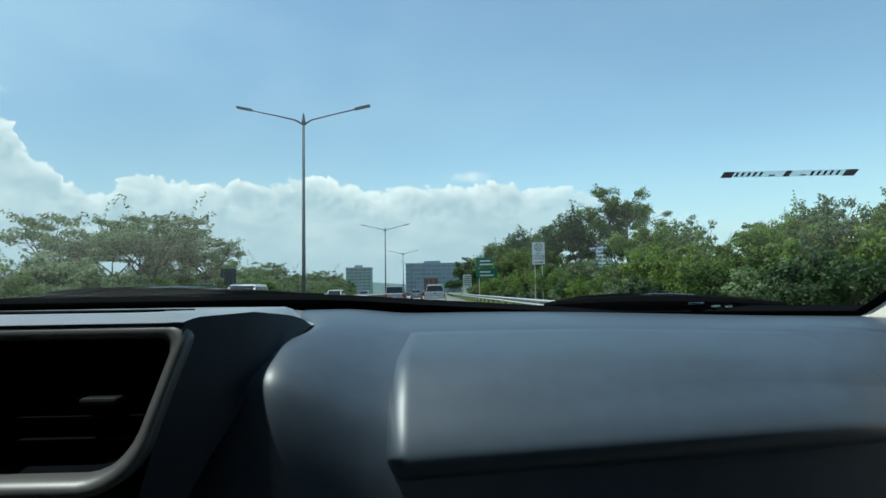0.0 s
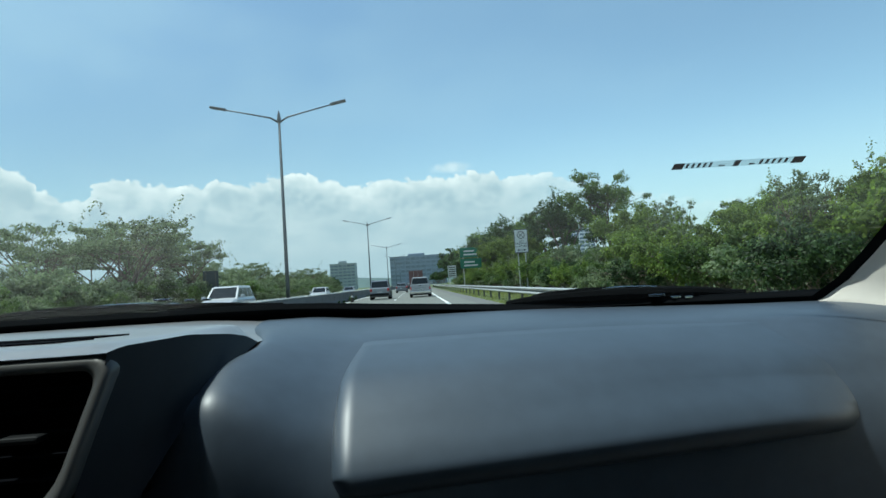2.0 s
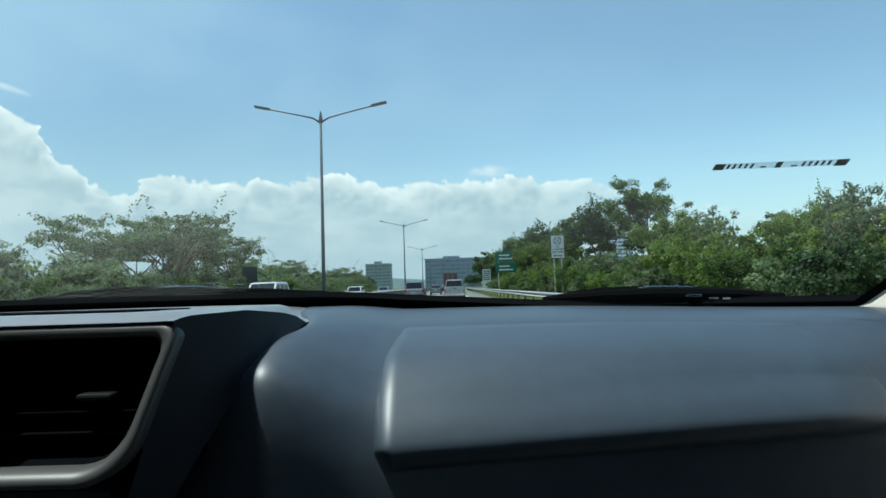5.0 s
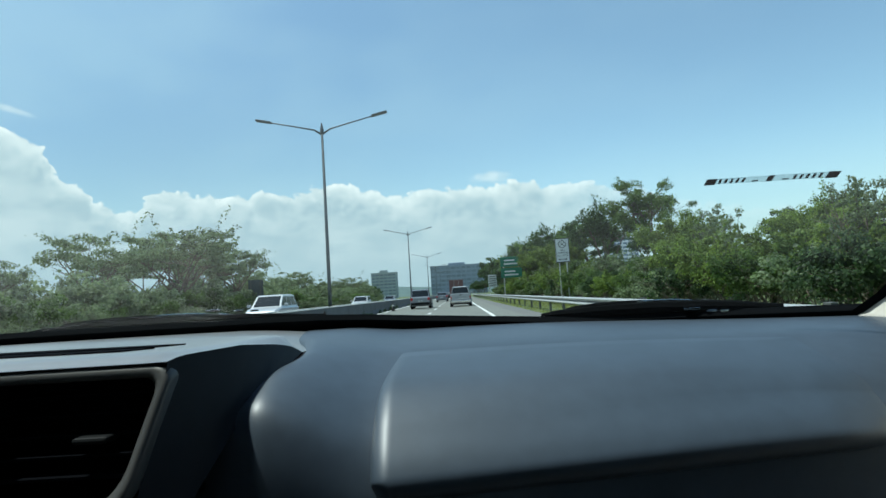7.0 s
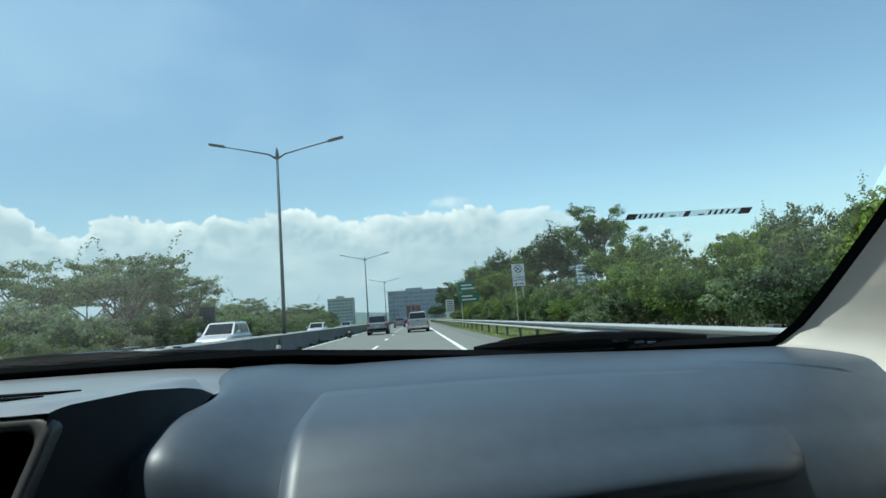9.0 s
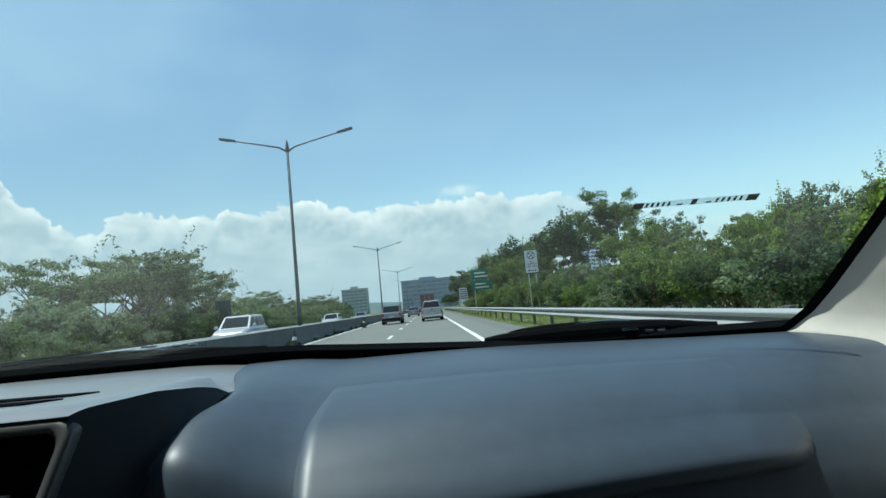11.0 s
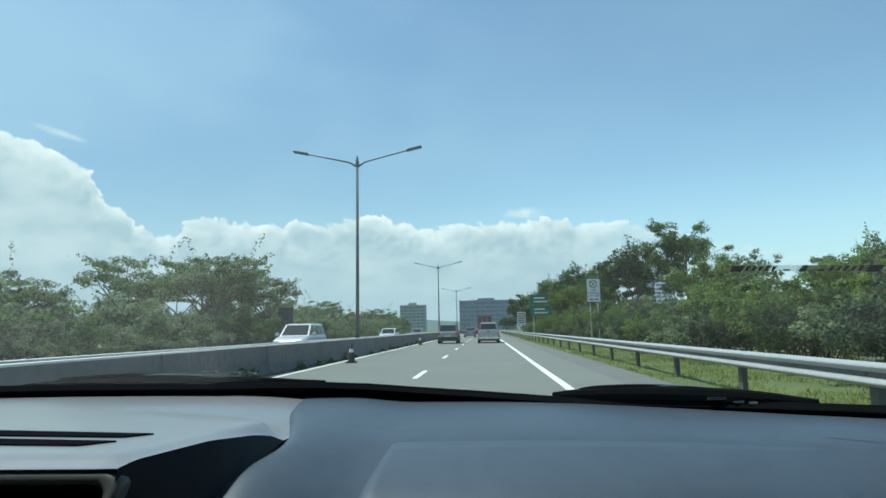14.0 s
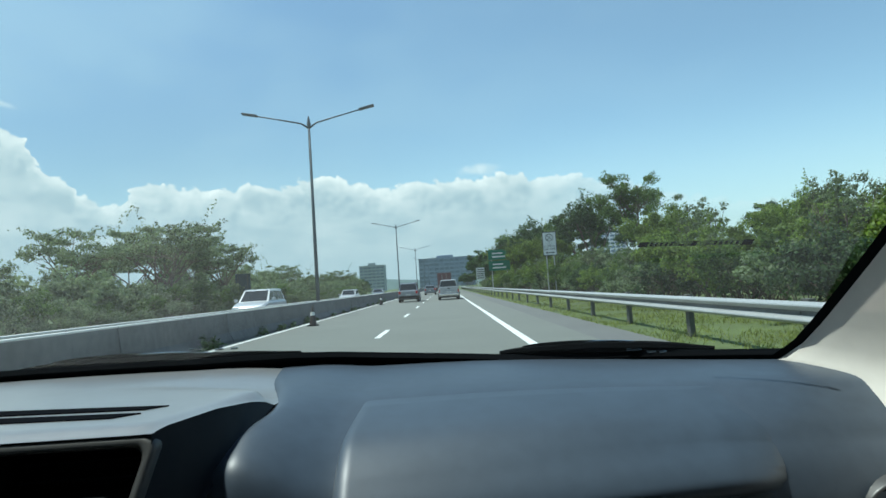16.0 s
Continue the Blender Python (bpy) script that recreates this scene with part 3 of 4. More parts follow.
        if rails:
            part("roof_rail", add_tube(bmesh.new(), [(s * tw * 0.86, rb + 0.25, H - 0.01), (s * tw * 0.86, rb + 0.4, H + 0.05), (s * tw * 0.86, rf - 0.4, H + 0.05), (s * tw * 0.86, rf - 0.2, H - 0.01)], [0.022] * 4, 8), M["black"], t)
        for y in (yb + L * 0.19, yf - L * 0.19):
            bm = add_tube(bmesh.new(), [(s * (hw - 0.16), y, wheel_r + 0.02), (s * (hw + 0.012), y, wheel_r + 0.02)], [wheel_r + 0.07, wheel_r + 0.05], 20)
            part("wheel_arch", bm, M["black"], t)
            wheel(t, s * (hw - 0.09), y, wheel_r, 0.24)
    return t


def put(t, x, y, turn=0.0):
    t.matrix_basis = pose(x, y, 0, 0, 0, turn)
    return t


pickup = put(vehicle("pickup_truck", "white double-cab pickup truck driving on the carriageway", "pickup truck", M["pickup_paint"], 5.2, 1.86, 1.80, 1.14, 1.10, (-0.72, -0.55, 0.50, 1.15), deck=0.98, wheel_r=0.38, top=0.74), 0.35, 56)
for sx in (-1, 1):
    part("bed_side", box(sx * 0.86 - 0.055, sx * 0.86 + 0.055, -2.52, -0.74, 0.94, 1.12, 0.02), M["pickup_paint"], pickup)
    part("tow_hook", box(sx * 0.45 - 0.03, sx * 0.45 + 0.03, -2.72, -2.60, 0.30, 0.36, 0.01), M["black"], pickup)
part("tailgate", box(-0.80, 0.80, -2.625, -2.545, 0.60, 1.13, 0.025), M["pickup_paint"], pickup)
part("tailgate_recess", box(-0.46, 0.46, -2.632, -2.6255, 0.78, 0.84, 0.002), M["silver_paint"], pickup)
# chrome brightness stands in for the sunlit road under the truck
part("step_bumper", box(-0.88, 0.88, -2.74, -2.60, 0.38, 0.57, 0.03), M["chrome"], pickup, "step bumper in chrome, standing in for sunlit road below")
part("tailgate_handle", box(-0.11, 0.11, -2.65, -2.62, 0.99, 1.06, 0.01), M["black"], pickup)
part("underbody", box(-0.78, 0.78, -2.45, 2.2, 0.20, 0.34), M["black"], pickup)
put(vehicle("suv", "silver-grey SUV with roof rails driving on the carriageway", "car", M["silver_paint"], 4.45, 1.80, 1.72, 1.06, 1.02, (-2.05, -1.75, 0.35, 1.05), wheel_r=0.36, rails=True), -3.25, 56)
put(vehicle("sedan", "small silver sedan far ahead on the carriageway", "car", M["grey_paint"], 4.3, 1.72, 1.48, 0.95, 0.92, (-1.55, -0.95, 0.25, 1.0), deck=1.0), -2.3, 95)
put(vehicle("far_car", "dark car far ahead on the carriageway", "car", M["host_paint"], 4.3, 1.72, 1.55, 0.95, 0.92, (-1.95, -1.6, 0.25, 1.0)), -1.2, 130)
put(vehicle("oncoming_suv", "white SUV passing on the opposite carriageway", "car", M["white_paint"], 4.6, 1.80, 1.74, 1.08, 1.02, (-2.1, -1.75, 0.45, 1.25), wheel_r=0.35, top=0.78), -10.2, 33.5, 180)
put(vehicle("oncoming_car", "white hatchback on the opposite carriageway", "car", M["white_paint"], 4.2, 1.74, 1.52, 0.96, 0.92, (-1.85, -1.45, 0.2, 0.95)), -10.4, 66, 180)
put(vehicle("oncoming_car", "silver car far off on the opposite carriageway", "car", M["silver_paint"], 4.3, 1.74, 1.48, 0.95, 0.92, (-1.6, -1.0, 0.2, 0.95)), -10.6, 96, 180)


def truck():
    t = thing("box_truck", "red box truck far ahead on the carriageway", "truck")
    part("box", box(-1.1, 1.1, -3.4, 1.4, 0.95, 3.3, 0.03), M["red_paint"], t, "faded red cargo box")
    part("cab", box(-1.0, 1.0, 1.5, 3.2, 0.6, 2.35, 0.12), M["white_paint"], t)
    part("chassis", box(-0.5, 0.5, -3.3, 3.0, 0.55, 0.93), M["black"], t)
    for s in (-1, 1):
        part("door_bar", box(s * 0.35 - 0.02, s * 0.35 + 0.02, -3.44, -3.40, 1.0, 3.2), M["galvanised"], t)
        part("tail_light", box(s * 0.9 - 0.12, s * 0.9 + 0.12, -3.45, -3.35, 0.75, 0.9), M["tail"], t)
        for y in (-2.2, 2.3):
            wheel(t, s * 0.85, y, 0.45, 0.28)
    return t


put(truck(), 0.0, 99)


# ---- cones and signs ----
def cone():
    t = thing("traffic_cone", "grimy dark traffic cone on a black base", "traffic cone", group="traffic cones")
    part("base", box(-0.2, 0.2, -0.2, 0.2, 0.0, 0.045, 0.012), M["rubber"], t)
    part("body", add_tube(bmesh.new(), [(0, 0, 0.045), (0, 0, 0.40), (0, 0, 0.80)], [0.155, 0.095, 0.03], 18), M["orange"], t, smooth=False)
    part("sleeve", add_tube(bmesh.new(), [(0, 0, 0.42), (0, 0, 0.56)], [0.097, 0.074], 18), M["cap"], t, "dusty grey reflective sleeve")
    return t


c0 = cone()
c0.matrix_basis = pose(-5.35, 24.5, 0.0)
copy_thing(c0, pose(-5.5, 52, 0))
copy_thing(c0, pose(-5.5, 80, 0))


def no_stopping_sign(x, y):
    t = thing("no_stopping_sign", "white roadside sign on two posts, no stopping anytime", "road sign", x, y, -0.1)
    for s in (-1, 1):
        part("post", add_tube(bmesh.new(), [(s * 0.24, 0.05, 0), (s * 0.24, 0.05, 3.2)], [0.04, 0.04], 10), M["galvanised"], t)
    part("panel", box(-0.45, 0.45, -0.01, 0.015, 2.85, 4.40, 0.004), M["sign_white"], t)
    for nm, b in (("border", (-0.45, 0.45, 4.35, 4.40)), ("border", (-0.45, 0.45, 2.85, 2.90)), ("border", (-0.45, -0.41, 2.90, 4.35)), ("border", (0.41, 0.45, 2.90, 4.35))):
        part(nm, box(b[0], b[1], -0.016, -0.0102, b[2], b[3]), M["sign_black"], t)
    bm = bmesh.new()
    ringpts = [(0.23 * math.cos(a * math.tau / 28), -0.014, 4.02 + 0.23 * math.sin(a * math.tau / 28)) for a in range(29)]
    add_tube(bm, ringpts, [0.022] * 29, 6)
    for a in (45, -45):
        add_box(bm, -0.21, 0.21, -0.016, -0.011, -0.018, 0.018, 0, pose(0, 0, 4.02, 0, a, 0))
    part("symbol", bm, M["sign_black"], t, "black crossed circle")
    for i, w in enumerate(("NO", "STOPPING", "ANYTIME")):
        write(w, 0.17, pose(0, -0.0125, 3.62 - 0.17 * i, 90, 0, 0), M["sign_black"], t)
    bm = box(-0.2, 0.2, -0.016, -0.011, 3.02, 3.06)
    for s in (-1, 1):
        add_prism(bm, [(s * 0.30, 3.04), (s * 0.17, 3.11), (s * 0.17, 2.97)], (0, -0.016, 0), (1, 0, 0), (0, 0, 1), (0, 1, 0), 0.005)
    part("arrow", bm, M["sign_black"], t)


no_stopping_sign(7.0, 39)


def green_sign(x, y):
    t = thing("direction_sign", "green direction sign with unreadable white lines on two posts", "road sign", x, y, -0.1)
    for s in (-1, 1):
        part("post", add_tube(bmesh.new(), [(s * 1.0, 0.08, 0), (s * 1.0, 0.08, 5.6)], [0.07, 0.07], 8), M["galvanised"], t)
    for z in (2.9, 4.35):
        part("panel", box(-1.4, 1.4, -0.02, 0.02, z, z + 1.3, 0.01), M["sign_green"], t)
        for k in range(2):
            part("writing_bar", box(-0.9, 0.9 - 0.4 * k, -0.03, -0.022, z + 0.28 + 0.45 * k, z + 0.48 + 0.45 * k), M["sign_white"], t)


green_sign(7.4, 80)


def notice(x, y):
    t = thing("notice_sign", "grey-white notice board with unreadable lines on two posts", "road sign", x, y, -0.1)
    for s in (-1, 1):
        part("post", add_tube(bmesh.new(), [(s * 0.5, 0.06, 0), (s * 0.5, 0.06, 4.0)], [0.05, 0.05], 8), M["galvanised"], t)
    part("panel", box(-0.75, 0.75, -0.02, 0.02, 2.0, 4.2, 0.01), M["sign_white"], t)
    for k in range(5):
        part("writing_bar", box(-0.6, 0.6, -0.028, -0.022, 2.25 + 0.38 * k, 2.42 + 0.38 * k), M["post"], t)


notice(6.6, 110)


# ---- trees and shrubs ----
def tree(name, label, h, cr, seed, leaf, n_clump=60, per=70, size=0.16, trunk=0.16, low=0.3, flat=0.6, stems=1, category="tree", group=""):
    """A tapered trunk with forking limbs, and a crown of many small leaves in uneven clumps."""
    rng = np.random.default_rng(seed)
    t = thing(name, label, category, group=group)
    bm = bmesh.new()
    tips = []
    for s in range(stems):
        a0 = rng.uniform(0, math.tau)
        lean = rng.uniform(0.02, 0.12) * h if stems == 1 else rng.uniform(0.10, 0.24) * h
        fork = h * low * rng.uniform(0.85, 1.15)
        mid = Vector((math.cos(a0) * lean * 0.5, math.sin(a0) * lean * 0.5, fork))
        foot = Vector((math.cos(a0) * 0.12 * (stems > 1), math.sin(a0) * 0.12 * (stems > 1), -0.15))
        add_tube(bm, [foot, foot.lerp(mid, 0.5) + Vector(rng.normal(0, 0.05, 3)), mid], [trunk, trunk * 0.82, trunk * 0.66], 8)
        for k in range(int(rng.integers(4, 7))):
            a = a0 + rng.uniform(-2.6, 2.6)
            r = cr * rng.uniform(0.35, 0.85)
            end = Vector((mid.x + math.cos(a) * r, mid.y + math.sin(a) * r, h * rng.uniform(0.62, 0.93)))
            bend = mid.lerp(end, 0.5) + Vector((rng.normal(0, 0.2), rng.normal(0, 0.2), rng.uniform(-0.1, 0.35)))
            add_tube(bm, [mid, bend, end], [trunk * 0.5, trunk * 0.3, trunk * 0.10], 6 if category == "tree" else 4)
            tips.append(end)
            for j in range(3):
                e2 = bend.lerp(end, rng.uniform(0.0, 0.7)) + Vector((rng.normal(0, cr * 0.28), rng.normal(0, cr * 0.28), rng.uniform(0.1, 0.2) * h * 0.6))
                add_tube(bm, [bend.lerp(end, 0.3), e2], [trunk * 0.2, trunk * 0.06], 4)
                tips.append(e2)
    tips = np.array([tuple(p) for p in tips])
    centres = []
    while len(centres) < n_clump:
        p = tips[rng.integers(len(tips))] + rng.normal(0, 1, 3) * np.array([cr * 0.24, cr * 0.24, h * 0.075])
        d = np.array([p[0] / cr, p[1] / cr, (p[2] - h * (1 + low) / 2) / (h * (1 - low) / 2 * 1.08)])
        if (d ** 2).sum() < 1.25 and p[2] > h * low * 0.7:
            centres.append(p)
    centres = np.array(centres)
    for p in centres if category == "tree" else ():
        q = tips[np.argmin(((tips - p) ** 2).sum(1))]
        bend = (q + p) / 2 + rng.normal(0, 0.06, 3) * cr * 0.2
        add_tube(bm, [q, bend, p], [trunk * 0.10, trunk * 0.07, trunk * 0.03], 3, False)
    part("trunk", bm, M["bark"], t)
    rad = rng.uniform(0.40, 1.0, n_clump) * cr * 0.25
    n = n_clump * per
    which = np.repeat(np.arange(n_clump), per)
    v = rng.normal(0, 1, (n, 3))
    v /= np.linalg.norm(v, axis=1)[:, None]
    pos = centres[which] + v * (rad[which] * rng.uniform(0.30, 1.12, n) ** 0.6)[:, None] * np.array([1, 1, flat])
    # loose sprays of leaves that break up the outline
    k_spray, per_s = n_clump // 2, max(18, per // 3)
    src = centres[rng.integers(n_clump, size=k_spray)]
    out_way = src - np.array([0, 0, h * (1 + low) / 2])
    out_way = out_way / (np.linalg.norm(out_way, axis=1)[:, None] + 1e-6) + rng.normal(0, 0.45, (k_spray, 3)) + np.array([0, 0, 0.25])
    f = rng.random((k_spray, per_s, 1))
    ln_s = (cr * rng.uniform(0.16, 0.36, k_spray))[:, None, None]
    sp = src[:, None, :] + out_way[:, None, :] * f * ln_s - np.array([0, 0, 1.0]) * f ** 2 * ln_s * 0.35 + rng.normal(0, 0.05 + size * 0.3, (k_spray, per_s, 3))
    pos = np.concatenate([pos, sp.reshape(-1, 3)])
    v = np.concatenate([v, rng.normal(0, 0.6, (k_spray * per_s, 3))])
    n = len(pos)
    up = np.array([0, 0, 0.5]) + rng.normal(0, 0.45, (n, 3)) + v * 0.95
    up /= np.linalg.norm(up, axis=1)[:, None]
    along = np.cross(up, rng.normal(0, 1, (n, 3)))
    along /= np.linalg.norm(along, axis=1)[:, None]
    along[:, 2] -= 0.25
    side = np.cross(up, along)
    ln, wd = size * rng.uniform(0.6, 1.3, n)[:, None], size * 0.42 * rng.uniform(0.7, 1.3, n)[:, None]
    a, b = pos - along * ln * 0.5, pos + along * ln * 0.5
    l, r = pos + side * wd - up * wd * 0.3, pos - side * wd - up * wd * 0.3
    verts = np.stack([a, r, b, l], axis=1).reshape(-1, 3)
    faces = np.arange(n * 4).reshape(-1, 4)
    mesh_ob("crown", verts.tolist(), faces.tolist(), leaf, t)
    return t


KINDS = {
    "broad": tree("tree", "leafy broad-crowned roadside tree behind the guardrail", 9.0, 3.6, 3, M["leaf_a"], 85, 170, 0.15, 0.20, 0.26),
    "bright": tree("tree", "dense bright green roadside tree with drooping leaves", 6.0, 3.0, 5, M["leaf_b"], 95, 190, 0.135, 0.14, 0.16, 0.8),
    "tall": tree("tree", "tall airy roadside tree with open crown", 12.5, 3.8, 8, M["leaf_a"], 78, 170, 0.15, 0.24, 0.34),
    "dark": tree("tree", "dark green spreading roadside tree", 8.0, 3.6, 12, M["leaf_d"], 85, 160, 0.15, 0.20, 0.25, 0.5),
    "acacia": tree("tree", "feathery haze-paled green umbrella-shaped tree beyond the opposite carriageway", 6.5, 4.0, 21, M["leaf_c"], 60, 105, 0.155, 0.12, 0.36, 0.34, stems=3),
    "acacia_low": tree("tree", "low spreading haze-paled green tree beyond the opposite carriageway", 4.8, 3.4, 27, M["leaf_c"], 58, 100, 0.155, 0.10, 0.22, 0.42, stems=2),
    "vine": tree("tree", "narrow roadside tree overgrown with bright vines", 7.0, 1.9, 15, M["leaf_b"], 105, 120, 0.13, 0.12, 0.07, 0.9, stems=2),
    "bare": tree("tree", "thin roadside tree with bare branches and sparse leaves", 8.5, 2.4, 61, M["leaf_c"], 46, 60, 0.16, 0.12, 0.30, 0.6, stems=2),
    "far": tree("tree", "far roadside tree in the haze", 10.0, 5.0, 31, M["leaf_d"], 60, 60, 0.55, 0.25, 0.12, 0.7),
    "bush": tree("bush", "thick green roadside bush behind the guardrail", 2.6, 2.0, 41, M["leaf_a"], 60, 105, 0.12, 0.05, 0.10, 0.8, stems=3, category="bush"),
    "bush_dark": tree("bush", "dark tangled undergrowth behind the guardrail", 2.4, 2.0, 52, M["leaf_d"], 60, 100, 0.115, 0.05, 0.10, 0.8, stems=3, category="bush"),
    "bush_gold": tree("bush", "yellow-green sunlit bush behind the guardrail", 3.0, 1.9, 47, M["leaf_b"], 70, 105, 0.105, 0.05, 0.10, 0.8, stems=3, category="bush"),
    "bush_dry": tree("bush", "haze-paled scrub bush by the road", 2.2, 2.1, 44, M["leaf_c"], 44, 75, 0.145, 0.05, 0.10, 0.7, stems=3, category="bush"),
}
USED = set()


def plant(kind, x, y, s=1.0, turn=0.0):
    m = pose(x, y, -0.06, 0, 0, turn) @ Matrix.Scale(s, 4)
    if kind in USED:
        o = copy_thing(KINDS[kind], pose(x, y, -0.06, 0, 0, turn))
    else:
        USED.add(kind)
        o = KINDS[kind]
        o.matrix_basis = pose(x, y, -0.06, 0, 0, turn)
    o.scale = (s, s, s)
    return o


RIGHT = (("bright", 16.2, 19.5, 0.66), ("vine", 13.4, 21.5, 0.50), ("bright", 14.6, 24.5, 0.64), ("bare", 17.6, 27.0, 0.62), ("vine", 14.0, 27.5, 0.48), ("bright", 18.5, 30.0, 0.66), ("bare", 13.8, 31.5, 0.50), ("bright", 13.2, 36.5, 0.80),
         ("tall", 14.8, 46.0, 0.80), ("dark", 12.2, 50.0, 0.92), ("vine", 10.8, 54.0, 0.80), ("bare", 18.0, 40.0, 0.70), ("broad", 13.8, 60.0, 0.86), ("bright", 10.6, 64.0, 0.95), ("dark", 11.5, 70.0, 0.98),
         ("vine", 10.0, 75.0, 1.0), ("broad", 13.0, 82.0, 0.95), ("dark", 11.5, 91.0, 1.0), ("bright", 10.4, 98.0, 1.15), ("broad", 12.5, 106.0, 1.05), ("far", 13.0, 118, 0.90), ("far", 12.0, 134, 0.95),
         ("far", 14.0, 152, 1.05), ("far", 13.0, 175, 1.15), ("far", 15.0, 200, 1.25), ("far", 16.0, 235, 1.35), ("dark", 21.0, 36.0, 0.66), ("dark", 20.0, 60, 0.80))
for i, (k, x, y, s) in enumerate(RIGHT):
    plant(k, x, y, s, 67 * i)
for i in range(15):
    plant("bare", 8.6 + 1.3 * random.random(), 14 + 5.6 * i, 0.26 + 0.16 * random.random(), 101 * i)
for i in range(12):
    plant("far", 10.5 + 3 * random.random(), 112 + 24 * i, 0.55 + 0.2 * random.random(), 47 * i)
for i in range(40):
    plant(("bush_gold", "bush_dark", "bush_dry", "bush")[i % 4], 7.3 + 1.0 * random.random() + 0.01 * i, 8 + 2.7 * i, 0.50 + 0.4 * random.random(), 41 * i)
for i in range(32):
    plant(("bush", "bush_gold", "bush_dry")[i % 3], 9.6 + 1.8 * random.random() + 0.02 * i, 11 + 3.6 * i, (0.62 if i < 8 else 0.9) + 0.4 * random.random(), 83 * i)
under = random.Random(5)
for i in range(28):
    plant("bush_dark" if i % 2 else "bush_dry", 9.0 + 4.5 * under.random(), 13 + 1.3 * i, 0.5 + 0.25 * under.random(), 59 * i)
for i in range(14):
    plant("bush", 14 + 6 * random.random(), 15 + 4.5 * i, 0.85 + 0.4 * random.random(), 57 * i)
for i in range(30):
    y = 17 + 5.6 * i
    k = "acacia" if i % 2 == 0 else "acacia_low"
    plant(k, -22.5 - 4.0 * random.random() - 0.02 * y, y + 2 * random.random(), 0.68 + 0.40 * random.random(), 53 * i)
for x, y, s in ((-20.8, 45, 1.12), (-23.5, 52, 1.2), (-21.5, 58.5, 1.05)):
    plant("acacia", x, y, s, 31 * y)
for i in range(48):
    plant("bush_dry" if i % 2 else "bush", -18.7 - 0.9 * random.random(), 9 + 2.9 * i, 0.62 + 0.4 * random.random(), 37 * i)
for i in range(56):
    plant("bush_dry", -17.95 - 0.4 * random.random(), 8 + 2.3 * i, 0.40 + 0.22 * random.random(), 19 * i)
for i in range(40):
    plant("bush_dry", -20.9 - 2.6 * random.random(), 11 + 3.3 * i, 1.1 + 0.55 * random.random(), 71 * i)
for i in range(14):
    plant("far", -32 - 12 * random.random(), 90 + 17 * i, 0.62 + 0.2 * random.random(), 29 * i)


def grass_tufts():
    rng = np.random.default_rng(7)
    n = 42000
    y = 5 + 75 * rng.random(n) ** 1.6
    x = rng.uniform(4.1, 8.8, n)
    keep = noise_field(x, y) + rng.normal(0, 0.15, n) > -0.15
    x, y = x[keep], y[keep]
    n = len(x)
    a, hgt, w = rng.uniform(0, math.tau, n), rng.uniform(0.03, 0.15, n), rng.uniform(0.006, 0.015, n)
    lx, ly = rng.normal(0, 0.06, n), rng.normal(0, 0.06, n)
    z0 = np.full(n, -0.07)
    v = np.stack([np.stack([x - np.cos(a) * w, y - np.sin(a) * w, z0], 1), np.stack([x + np.cos(a) * w, y + np.sin(a) * w, z0], 1), np.stack([x + lx, y + ly, z0 + hgt], 1)], 1).reshape(-1, 3)
    o = mesh_ob("grass", v.tolist(), np.arange(3 * n).reshape(-1, 3).tolist(), M["blade"])
    tagged(o, "patchy yellow-green verge grass under the guardrail", "grass", "", "stuff")


def noise_field(x, y):
    return np.array([noise.noise(Vector((a * 0.7, b * 0.45, 0))) for a, b in zip(x, y)])


M["blade"] = leaf_material("grass_blade", (0.19, 0.21, 0.07))
grass_tufts()


def weeds():
    rng = np.random.default_rng(17)
    verts = []
    for k in range(46):
        y0, r, h0 = 8 + 130 * rng.random() ** 1.3, rng.uniform(0.12, 0.4), rng.uniform(0.12, 0.45)
        n = 90
        y, x = y0 + rng.normal(0, r, n), -6.26 + np.abs(rng.normal(0, 0.07, n))
        z = rng.uniform(0.0, h0, n) * np.exp(-((y - y0) / (1.4 * r)) ** 2)
        a = rng.normal(0, 0.05, (n, 3))
        c = np.stack([x, y, z], 1)
        verts.append(np.stack([c - a, c + a[:, [1, 2, 0]] * 0.5, c + a], 1).reshape(-1, 3))
    v = np.concatenate(verts)
    o = mesh_ob("weeds", v.tolist(), np.arange(len(v)).reshape(-1, 3).tolist(), M["leaf_d"])
    tagged(o, "dark weeds growing along the foot of the median barrier", "weeds", "", "stuff")


weeds()


def board(x, y):
    t = thing("sign_board", "grey back of a road sign beyond the opposite carriageway", "road sign", x, y, -0.1)
    for s in (-1, 1):
        part("post", add_tube(bmesh.new(), [(s * 0.45, -0.06, 0), (s * 0.45, -0.06, 3.6)], [0.05, 0.05], 8), M["post"], t)
    part("panel", box(-0.7, 0.7, -0.02, 0.02, 1.7, 3.7, 0.01), M["lamp_pole"], t, "bare grey back of the panel")


board(-18.6, 56)


